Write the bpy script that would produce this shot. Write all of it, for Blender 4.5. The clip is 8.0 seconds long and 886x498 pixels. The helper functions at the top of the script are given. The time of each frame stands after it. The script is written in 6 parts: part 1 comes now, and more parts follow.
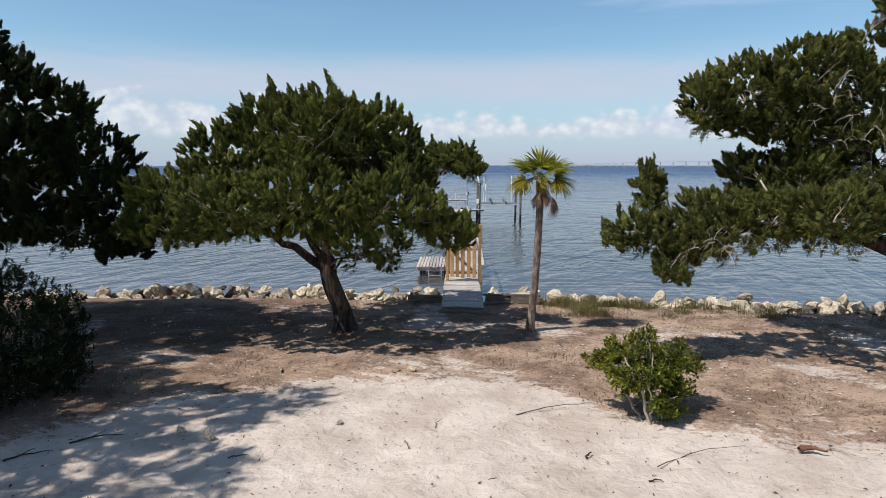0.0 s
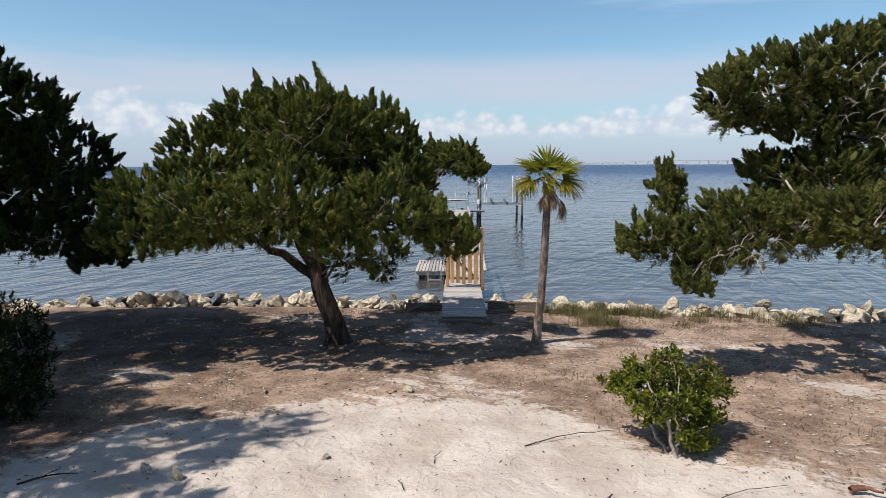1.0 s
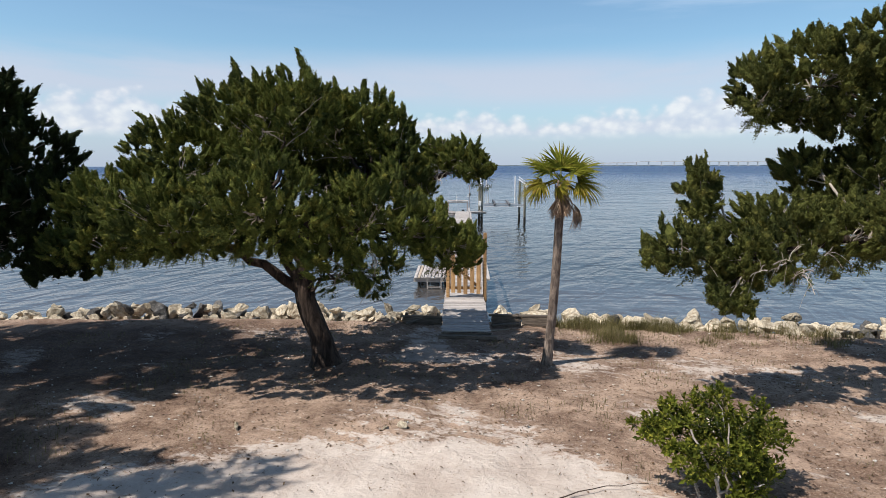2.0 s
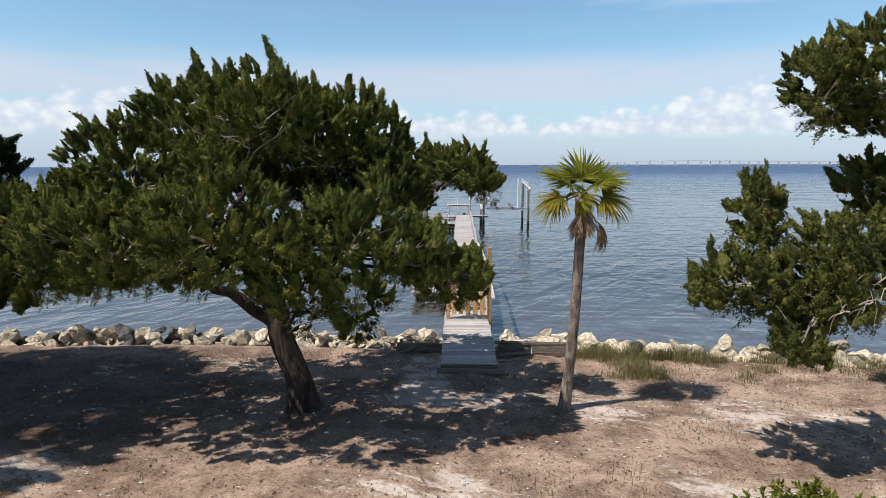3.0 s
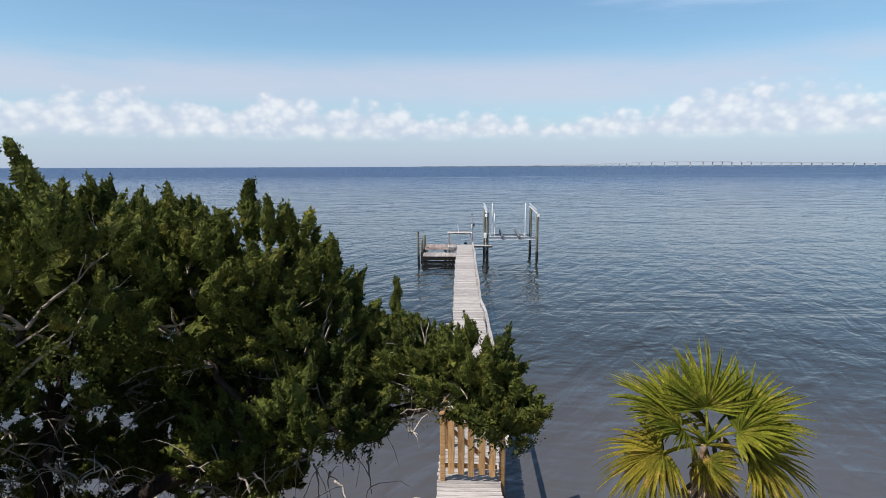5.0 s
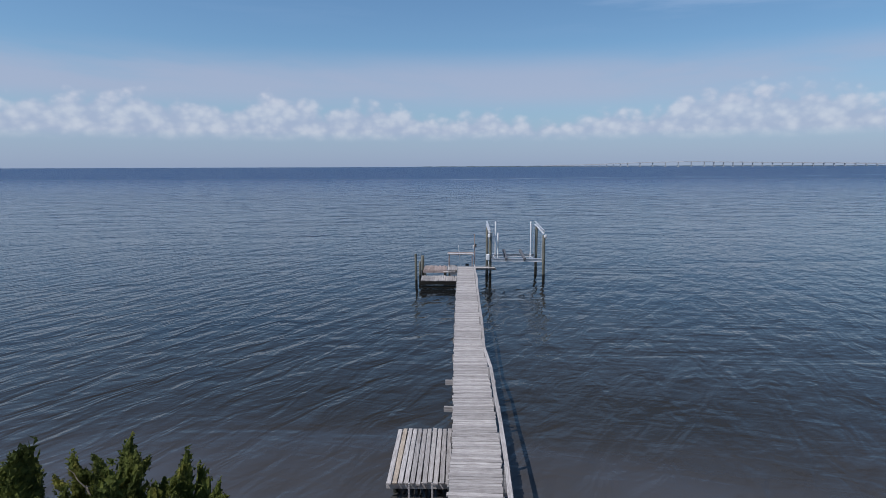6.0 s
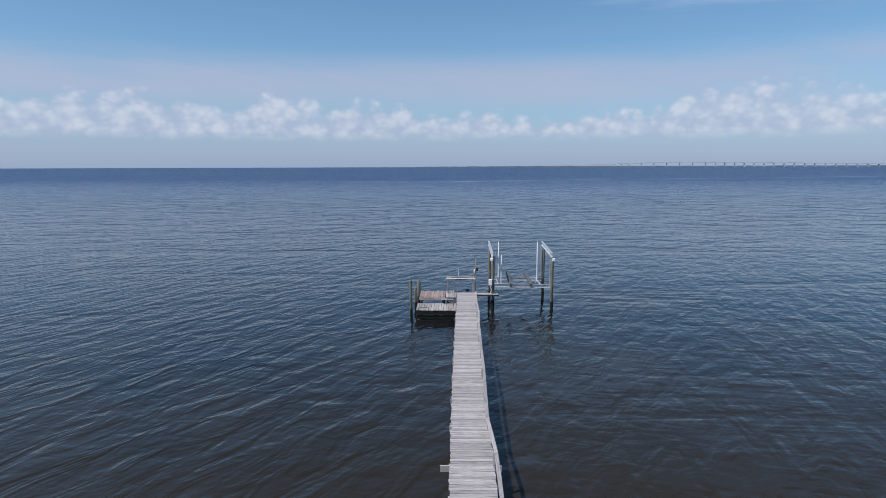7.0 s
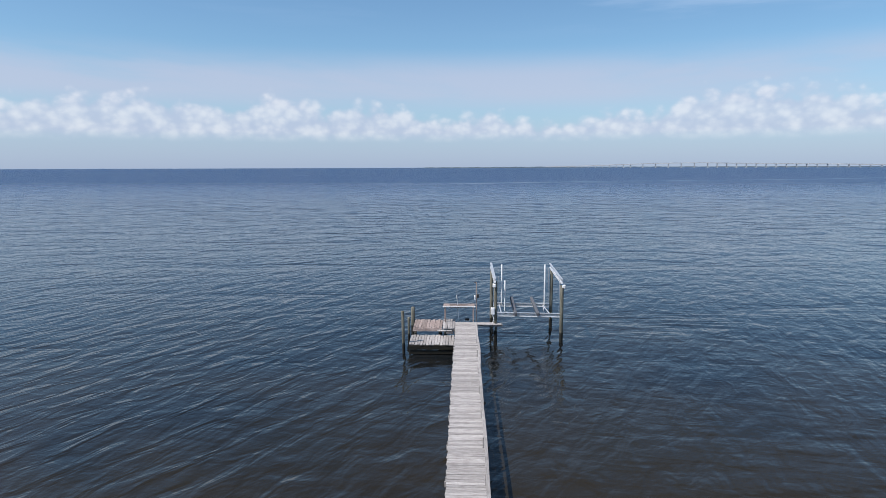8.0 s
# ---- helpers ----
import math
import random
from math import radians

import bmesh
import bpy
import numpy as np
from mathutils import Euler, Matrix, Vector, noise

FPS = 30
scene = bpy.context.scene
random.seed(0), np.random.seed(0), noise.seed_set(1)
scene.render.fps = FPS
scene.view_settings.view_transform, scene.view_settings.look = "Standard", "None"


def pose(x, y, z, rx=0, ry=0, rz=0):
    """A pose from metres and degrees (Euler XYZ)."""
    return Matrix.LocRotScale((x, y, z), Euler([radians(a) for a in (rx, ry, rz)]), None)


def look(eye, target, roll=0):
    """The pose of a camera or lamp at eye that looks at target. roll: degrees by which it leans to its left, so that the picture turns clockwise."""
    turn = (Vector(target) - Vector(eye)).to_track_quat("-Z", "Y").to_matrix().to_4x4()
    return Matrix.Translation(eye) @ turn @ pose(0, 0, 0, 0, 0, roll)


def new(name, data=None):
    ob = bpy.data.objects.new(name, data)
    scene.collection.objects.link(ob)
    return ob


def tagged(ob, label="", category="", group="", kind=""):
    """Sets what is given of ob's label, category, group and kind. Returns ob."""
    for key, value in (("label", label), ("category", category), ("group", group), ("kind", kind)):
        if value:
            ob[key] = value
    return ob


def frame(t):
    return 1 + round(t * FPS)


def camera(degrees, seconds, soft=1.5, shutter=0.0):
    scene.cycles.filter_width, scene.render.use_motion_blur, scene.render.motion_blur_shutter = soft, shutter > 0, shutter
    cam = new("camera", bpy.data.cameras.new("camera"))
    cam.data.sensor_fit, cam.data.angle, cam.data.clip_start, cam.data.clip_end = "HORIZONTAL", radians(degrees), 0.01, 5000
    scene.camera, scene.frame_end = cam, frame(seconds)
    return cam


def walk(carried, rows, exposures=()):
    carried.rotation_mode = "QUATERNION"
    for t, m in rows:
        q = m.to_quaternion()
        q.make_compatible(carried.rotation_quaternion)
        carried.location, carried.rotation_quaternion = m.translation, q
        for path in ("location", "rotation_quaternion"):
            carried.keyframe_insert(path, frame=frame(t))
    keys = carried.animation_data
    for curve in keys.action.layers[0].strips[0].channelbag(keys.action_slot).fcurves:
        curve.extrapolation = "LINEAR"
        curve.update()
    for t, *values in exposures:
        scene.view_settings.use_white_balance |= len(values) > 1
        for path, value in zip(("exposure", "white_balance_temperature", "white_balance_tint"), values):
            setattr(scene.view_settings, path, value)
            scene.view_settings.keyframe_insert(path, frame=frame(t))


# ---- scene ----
cam = camera(71.5, 8.0, soft=0.45)
PATH = [
    (0, (0.561, -0.699, 4.278), (0.412, 1.278, 4.009), -0.0),
    (0.5, (0.529, -0.198, 4.288), (0.379, 1.779, 4.018), -0.1),
    (1, (0.496, 0.427, 4.292), (0.346, 2.403, 4.022), -0.2),
    (1.5, (0.45, 1.154, 4.294), (0.299, 3.13, 4.025), -0.1),
    (3, (0.263, 4.036, 4.486), (0.109, 6.012, 4.216), -0.2),
    (3.5, (0.211, 5.322, 4.757), (0.056, 7.298, 4.489), -0.2),
    (4, (0.148, 6.753, 5.145), (-0.008, 8.729, 4.877), -0.3),
    (4.5, (0.061, 8.333, 5.719), (-0.094, 10.309, 5.451), -0.1),
    (5, (0.013, 9.689, 6.295), (-0.146, 11.665, 6.027), -0.2),
    (6.5, (-0.278, 15.097, 8.025), (-0.44, 17.072, 7.757), -0.2),
    (7, (-0.333, 17.298, 8.514), (-0.497, 19.274, 8.246), -0.2),
    (7.5, (-0.388, 19.592, 8.935), (-0.555, 21.567, 8.668), -0.2),
    (8, (-0.427, 21.729, 9.338), (-0.595, 23.704, 9.072), -0.2),
]
walk(cam, [(t, look(eye, target, roll)) for t, eye, target, roll in PATH],
     exposures=((0.0, 0.11, 6750, 11), (3.0, 0.28, 6800, 11), (4.0, 0.35, 6800, 11), (4.5, 0.31, 6780, 11), (5.0, 0.17, 6700, 11), (6.3, -0.45, 5930, 14), (6.5, -0.43, 5930, 14),
                (7.0, -0.27, 6040, 13), (7.5, -0.11, 6170, 12), (8.0, 0.00, 6290, 12)))

# ---- world, sun ----
SUN_TO = Vector((2.15, 1.4, -3.9)).normalized()      # the way the sunlight goes
sun_elev = math.asin(-SUN_TO.z)
sun_az = math.atan2(-SUN_TO.x, -SUN_TO.y)

sun_data = bpy.data.lights.new("sun", "SUN")
sun_data.energy, sun_data.angle, sun_data.color = 5.2, radians(0.55), (1.0, 0.955, 0.89)
sun = new("sun", sun_data)
sun.matrix_world = look((-20, -20, 40), Vector((-20, -20, 40)) + SUN_TO)


class Nodes:
    """A small helper to wire node trees."""

    def __init__(self, tree):
        self.t = tree
        tree.nodes.clear()

    def add(self, kind, **settings):
        n = self.t.nodes.new(kind)
        for key, value in settings.items():
            if key in ("operation", "blend_type"):
                if key == "operation":
                    n.operation = value
                else:
                    n.blend_type = value
        return n

    def link(self, a, b):
        self.t.links.new(a, b)

    def put(self, socket, value):
        if isinstance(value, bpy.types.NodeSocket):
            self.link(value, socket)
        elif value is not None:
            socket.default_value = value

    def math(self, op, a, b=0.0, clamp=False):
        n = self.t.nodes.new("ShaderNodeMath")
        n.operation, n.use_clamp = op, clamp
        self.put(n.inputs[0], a)
        self.put(n.inputs[1], b)
        return n.outputs[0]

    def step(self, value, lo, hi, out_lo=0.0, out_hi=1.0):
        n = self.t.nodes.new("ShaderNodeMapRange")
        n.interpolation_type = "SMOOTHSTEP"
        self.put(n.inputs[0], value)
        for i, v in enumerate((lo, hi, out_lo, out_hi)):
            self.put(n.inputs[1 + i], v)
        return n.outputs[0]

    def mix(self, f, a, b, blend="MIX"):
        n = self.t.nodes.new("ShaderNodeMix")
        n.data_type, n.blend_type = "RGBA", blend
        self.put(n.inputs[0], f)
        self.put(n.inputs[6], a if isinstance(a, bpy.types.NodeSocket) else (*a, 1))
        self.put(n.inputs[7], b if isinstance(b, bpy.types.NodeSocket) else (*b, 1))
        return n.outputs[2]

    def noise(self, vec, scale, detail=4.0, rough=0.55, distort=0.0):
        n = self.t.nodes.new("ShaderNodeTexNoise")
        if vec is not None:
            self.link(vec, n.inputs["Vector"])
        n.inputs["Scale"].default_value = scale
        n.inputs["Detail"].default_value = detail
        n.inputs["Roughness"].default_value = rough
        n.inputs["Distortion"].default_value = distort
        return n.outputs[0]

    def mapping(self, vec, scale=(1, 1, 1), rot=(0, 0, 0), loc=(0, 0, 0)):
        if any(rot):
            r = self.t.nodes.new("ShaderNodeMapping")
            self.link(vec, r.inputs[0])
            r.inputs[2].default_value = rot
            vec = r.outputs[0]
        n = self.t.nodes.new("ShaderNodeMapping")
        self.link(vec, n.inputs[0])
        n.inputs[1].default_value, n.inputs[3].default_value = loc, scale
        return n.outputs[0]

    def coords(self, which="Object"):
        return self.t.nodes.new("ShaderNodeTexCoord").outputs[which]

    def bump(self, height, strength, distance, normal=None):
        n = self.t.nodes.new("ShaderNodeBump")
        n.inputs["Strength"].default_value = strength
        n.inputs["Distance"].default_value = distance
        self.link(height, n.inputs["Height"])
        if normal is not None:
            self.link(normal, n.inputs["Normal"])
        return n.outputs[0]

    def principled(self, color, rough=0.8, normal=None, metal=0.0, spec=0.5, ior=None):
        n = self.t.nodes.new("ShaderNodeBsdfPrincipled")
        self.put(n.inputs["Base Color"], color if isinstance(color, bpy.types.NodeSocket) else (*color, 1))
        self.put(n.inputs["Roughness"], rough)
        self.put(n.inputs["Metallic"], metal)
        self.put(n.inputs["Specular IOR Level"], spec)
        if ior:
            n.inputs["IOR"].default_value = ior
        if normal is not None:
            self.link(normal, n.inputs["Normal"])
        return n.outputs[0]

    def out(self, shader):
        n = self.t.nodes.new("ShaderNodeOutputMaterial")
        self.link(shader, n.inputs[0])


def material(name):
    m = bpy.data.materials.new(name)
    m.use_nodes = True
    return m, Nodes(m.node_tree)


def make_world():
    w = bpy.data.worlds.new("sky")
    w.use_nodes = True
    scene.world = w
    n = Nodes(w.node_tree)
    sky = n.t.nodes.new("ShaderNodeTexSky")
    sky.sky_type, sky.sun_disc = "NISHITA", False
    sky.sun_elevation, sky.sun_rotation = sun_elev, sun_az % (2 * math.pi)
    sky.air_density, sky.dust_density, sky.ozone_density = 1.0, 0.6, 2.0
    base = n.mix(1.0, sky.outputs[0], (SKY, SKY, SKY), "MULTIPLY")
    way = n.coords("Generated")
    sep = n.t.nodes.new("ShaderNodeSeparateXYZ")
    n.link(way, sep.inputs[0])
    x, y, z = sep.outputs
    az = n.math("ARCTAN2", x, y)
    comb = n.t.nodes.new("ShaderNodeCombineXYZ")
    n.link(az, comb.inputs[0])
    n.link(z, comb.inputs[1])
    flat = comb.outputs[0]
    # pale haze towards the horizon
    haze = n.step(z, 0.0, 0.16, 0.72, 0.0)
    c = n.mix(haze, n.mix(1.0, base, (0.87, 1.07, 1.12), "MULTIPLY"), (0.395, 0.485, 0.695))
    # a thin veil of high cloud, drawn out sideways
    veil = n.noise(n.mapping(flat, (1.7, 11, 1), (0, 0, 0.05)), 1.0, 5.0, 0.55, 0.3)
    veil = n.math("MULTIPLY", n.step(veil, 0.22, 0.56), n.math("MULTIPLY", n.step(z, 0.075, 0.115), n.step(z, 0.185, 0.135, 0.0, 1.0)))
    c = n.mix(n.math("MULTIPLY", veil, 0.70), c, (0.545, 0.585, 0.715))
    # unseen grey overhead, added to take the blue out of shaded places
    overhead_grey = n.noise(n.mapping(way, (1.6, 2.6, 1.2)), 1.5, 6.0, 0.62, 0.6)
    overhead_grey = n.math("MULTIPLY", n.step(overhead_grey, 0.30, 0.72), n.step(z, 0.45, 0.80, 0.0, 0.34))
    c = n.mix(overhead_grey, c, (0.20, 0.165, 0.15))
    # fine streaks higher up
    streak = n.noise(n.mapping(flat, (2.4, 24, 1), (0, 0, 0.03)), 1.0, 5.0, 0.6, 0.4)
    streak = n.math("MULTIPLY", n.step(streak, 0.46, 0.72), n.math("MULTIPLY", n.step(z, 0.185, 0.235), n.step(az, -0.15, 0.25, 0.2, 1.0)))
    c = n.mix(n.math("MULTIPLY", streak, 0.5), c, (0.46, 0.62, 0.84))
    # the sky overhead, beyond the view, is dimmed to darken shade below
    deep = n.step(z, 0.32, 0.80, 1.0, 0.68)
    shade = n.t.nodes.new("ShaderNodeCombineColor")
    for i in range(3):
        n.link(deep, shade.inputs[i])
    c = n.mix(1.0, c, shade.outputs[0], "MULTIPLY")
    # heaps of cumulus low over the water: broad banks with rounded heads
    top = n.math("MULTIPLY", n.step(n.noise(n.mapping(flat, (6.5, 0.0, 0), loc=(3.7, 0, 0)), 1.0, 2.0, 0.5), 0.40, 0.80), 0.026)
    for centre, width, tall in ((0.40, 0.15, 0.064), (-0.55, 0.20, 0.056), (-0.20, 0.075, 0.046), (0.18, 0.06, 0.022), (-0.02, 0.09, 0.022), (-0.33, 0.05, 0.030)):
        d = n.math("DIVIDE", n.math("SUBTRACT", az, centre), width)
        g = n.math("EXPONENT", n.math("MULTIPLY", n.math("MULTIPLY", d, d), -1.0))
        top = n.math("ADD", top, n.math("MULTIPLY", g, tall))
    warp = n.noise(n.mapping(flat, (30, 40, 1)), 1.0, 4.0, 0.55)
    heads = []
    for size, smooth in ((34.0, 0.35), (84.0, 0.4)):
        vor = n.t.nodes.new("ShaderNodeTexVoronoi")
        vor.feature, vor.voronoi_dimensions = "SMOOTH_F1", "2D"
        vor.inputs["Scale"].default_value, vor.inputs["Smoothness"].default_value = size, smooth
        n.link(n.mapping(flat, (1.0, 1.25, 1)), vor.inputs["Vector"])
        heads.append(n.math("SUBTRACT", 0.45, vor.outputs["Distance"]))
    puff = n.math("ADD", n.math("MULTIPLY", heads[0], 0.026), n.math("ADD", n.math("MULTIPLY", heads[1], 0.006), n.math("MULTIPLY", n.math("SUBTRACT", warp, 0.5), 0.028)))
    edge = n.math("ADD", n.math("SUBTRACT", n.math("ADD", n.math("MULTIPLY", top, 0.80), 0.0545), z), puff)
    heap = n.math("MULTIPLY", n.step(edge, -0.008, 0.014), n.step(n.math("ADD", z, n.math("MULTIPLY", warp, 0.008)), 0.040, 0.060))
    tone = n.math("ADD", n.math("MULTIPLY", heads[0], 0.55), n.math("ADD", n.math("MULTIPLY", heads[1], 0.25), n.math("SUBTRACT", warp, 0.5)))
    white = n.mix(n.step(tone, -0.25, 0.40), (0.52, 0.585, 0.73), (0.82, 0.84, 0.88))
    c = n.mix(n.math("MULTIPLY", heap, 0.71), c, white)
    bg = n.t.nodes.new("ShaderNodeBackground")
    n.link(c, bg.inputs[0])
    bg.inputs[1].default_value = 1.0
    o = n.t.nodes.new("ShaderNodeOutputWorld")
    n.link(bg.outputs[0], o.inputs[0])


SKY = 0.115
make_world()

# ---- mesh helpers ----
rng = np.random.default_rng(11)


def mesh_arrays(name, verts, faces, smooth=False):
    """A mesh from an (n, 3) array of places and one (m, k) array of corners."""
    verts, faces = np.asarray(verts, np.float32), np.asarray(faces, np.int32)
    me = bpy.data.meshes.new(name)
    me.vertices.add(len(verts))
    me.vertices.foreach_set("co", verts.ravel())
    k = faces.shape[1]
    me.loops.add(faces.size)
    me.loops.foreach_set("vertex_index", faces.ravel())
    me.polygons.add(len(faces))
    me.polygons.foreach_set("loop_start", np.arange(0, faces.size, k, dtype=np.int32))
    me.polygons.foreach_set("use_smooth", np.full(len(faces), smooth))
    me.update(calc_edges=True)
    me.validate()
    return me


def mesh_bm(name, bm, smooth=False):
    me = bpy.data.meshes.new(name)
    for f in bm.faces:
        f.smooth = smooth
    bm.to_mesh(me)
    bm.free()
    return me


def part(name, data, mat, parent=None, label="", m=None, kind=""):
    """One mesh object under a thing or part. data: a bmesh or a mesh."""
    me = mesh_bm(name, data) if isinstance(data, bmesh.types.BMesh) else data
    if mat is not None and not me.materials:
        me.materials.append(mat)
    ob = new(name, me)
    if parent is not None:
        ob.parent = parent
    if m is not None:
        ob.matrix_basis = m
    return tagged(ob, label=label, kind=kind)


def thing(name, label, category, place=(0, 0, 0), turn=0.0, group="", kind=""):
    ob = new(name)
    ob.empty_display_size = 0.2
    ob.matrix_basis = pose(*place, 0, 0, turn)
    return tagged(ob, label, category, group, kind)


def box(size, centre=(0, 0, 0), bevel=0.0, bm=None):
    """A block with softened edges."""
    own = bm is None
    bm = bm or bmesh.new()
    made = bmesh.ops.create_cube(bm, size=1.0)["verts"]
    bmesh.ops.scale(bm, vec=size, verts=made)
    bmesh.ops.translate(bm, vec=centre, verts=made)
    if bevel:
        edges = {e for v in made for e in v.link_edges}
        bmesh.ops.bevel(bm, geom=list(edges), offset=bevel, segments=1, affect="EDGES")
    return bm


def tube_arrays(points, radii, sides=8, wobble=0.0):
    """A tapered tube along a line: places and four-cornered faces."""
    p = np.asarray(points, float)
    r = np.asarray(radii, float)
    t = np.gradient(p, axis=0)
    t /= np.linalg.norm(t, axis=1, keepdims=True) + 1e-9
    ref = np.where(np.abs(t[:, 2:3]) > 0.9, [[1.0, 0, 0]], [[0, 0, 1.0]])
    u = np.cross(t, ref)
    u /= np.linalg.norm(u, axis=1, keepdims=True) + 1e-9
    for i in range(1, len(u)):
        w = u[i - 1] - t[i] * np.dot(u[i - 1], t[i])
        u[i] = w / (np.linalg.norm(w) + 1e-9)
    v = np.cross(t, u)
    a = np.linspace(0, 2 * np.pi, sides, endpoint=False)
    rr = r[:, None] * (1 + wobble * rng.standard_normal((len(p), sides)))
    verts = p[:, None] + rr[..., None] * (np.cos(a)[None, :, None] * u[:, None] + np.sin(a)[None, :, None] * v[:, None])
    i = np.arange(len(p) - 1)[:, None] * sides
    j = np.arange(sides)[None]
    k = (j + 1) % sides
    quads = np.stack([i + j, i + k, i + sides + k, i + sides + j], -1).reshape(-1, 4)
    return verts.reshape(-1, 3), quads


def join(pieces):
    verts, faces, n = [], [], 0
    for v, f in pieces:
        verts.append(v)
        faces.append(f + n)
        n += len(v)
    return np.concatenate(verts), np.concatenate(faces)


def arc(a, b, lift=0.0, n=7, jitter=0.0, side=(0, 0, 0)):
    """A bent line from a to b."""
    a, b = np.asarray(a, float), np.asarray(b, float)
    s = np.linspace(0, 1, n)[:, None]
    p = a + (b - a) * s + (np.array([0, 0, lift]) + np.asarray(side)) * 4 * s * (1 - s)
    if jitter:
        p[1:-1] += rng.standard_normal((n - 2, 3)) * jitter
    return p


def cylinder(r, h, sides=12, taper=1.0):
    """An upright round post from z = 0 to h with a worn rim."""
    z = np.array([0, h * 0.33, h * 0.66, h - r * 0.25, h])
    rad = np.array([1, 0.5 + taper / 2, 0.5 + taper / 2, taper, taper * 0.86]) * r
    v, f = tube_arrays(np.stack([0 * z, 0 * z, z], 1), rad, sides)
    bm = bmesh.new()
    vs = [bm.verts.new(c) for c in v]
    for q in f:
        bm.faces.new([vs[i] for i in q])
    bm.faces.new(vs[-sides:])
    bmesh.ops.recalc_face_normals(bm, faces=bm.faces)
    return bm

# ---- materials ----
def make_foliage(name, dark, mid, light, scale=1.3, through_light=0.3):
    m, n = material(name)
    big = n.noise(n.coords(), scale, 3.0, 0.55)
    c = n.mix(n.step(big, 0.36, 0.54), dark, mid)
    small = n.noise(n.coords(), scale * 5, 2.0, 0.5)
    c = n.mix(n.step(small, 0.52, 0.74), c, light)
    geo = n.t.nodes.new("ShaderNodeNewGeometry")
    shade = n.step(geo.outputs["Random Per Island"], 0.0, 1.0, 0.72, 1.22)
    grey = n.t.nodes.new("ShaderNodeCombineColor")
    for i in range(3):
        n.link(shade, grey.inputs[i])
    c = n.mix(1.0, c, grey.outputs[0], "MULTIPLY")
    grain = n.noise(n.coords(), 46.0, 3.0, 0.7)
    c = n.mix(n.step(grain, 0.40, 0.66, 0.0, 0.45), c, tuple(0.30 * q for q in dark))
    face = n.principled(c, 0.7, n.bump(grain, 0.8, 0.03), spec=0.14)
    tr = n.t.nodes.new("ShaderNodeBsdfTranslucent")
    n.link(c, tr.inputs[0])
    mixer = n.t.nodes.new("ShaderNodeMixShader")
    mixer.inputs[0].default_value = through_light
    n.link(face, mixer.inputs[1])
    n.link(tr.outputs[0], mixer.inputs[2])
    n.out(mixer.outputs[0])
    return m


def make_wood(name, dark, light, grain=(1.0, 14.0, 14.0), rough=0.8, stain=0.35):
    """Weathered timber; grain runs along the piece's own x."""
    m, n = material(name)
    info = n.t.nodes.new("ShaderNodeObjectInfo")
    shift = n.t.nodes.new("ShaderNodeVectorMath")
    shift.operation = "ADD"
    n.link(n.coords(), shift.inputs[0])
    spread = n.t.nodes.new("ShaderNodeCombineXYZ")
    for i in range(3):
        n.link(n.math("MULTIPLY", info.outputs["Random"], 31.0 + 17 * i), spread.inputs[i])
    n.link(spread.outputs[0], shift.inputs[1])
    v = shift.outputs[0]
    g = n.noise(n.mapping(v, grain), 3.0, 6.0, 0.65, 0.3)
    c = n.mix(n.step(g, 0.3, 0.7), dark, light)
    blot = n.noise(v, 2.2, 4.0, 0.6)
    c = n.mix(n.math("MULTIPLY", n.step(blot, 0.5, 0.75), stain), c, tuple(0.5 * q for q in dark))
    tone = n.step(info.outputs["Random"], 0.0, 1.0, 0.78, 1.18)
    grey = n.t.nodes.new("ShaderNodeCombineColor")
    for i in range(3):
        n.link(tone, grey.inputs[i])
    c = n.mix(1.0, c, grey.outputs[0], "MULTIPLY")
    n.out(n.principled(c, rough, n.bump(g, 0.35, 0.01), spec=0.3))
    return m


def make_bark(name, dark, light, scale=6.0, stretch=(1, 1, 0.16)):
    m, n = material(name)
    v = n.mapping(n.coords(), stretch)
    g = n.noise(v, scale, 6.0, 0.65, 0.6)
    c = n.mix(n.step(g, 0.35, 0.68), dark, light)
    moss = n.noise(n.coords(), 1.8, 3.0)
    c = n.mix(n.math("MULTIPLY", n.step(moss, 0.5, 0.75), 0.4), c, tuple(0.6 * q for q in light))
    n.out(n.principled(c, 0.9, n.bump(g, 1.0, 0.06), spec=0.2))
    return m


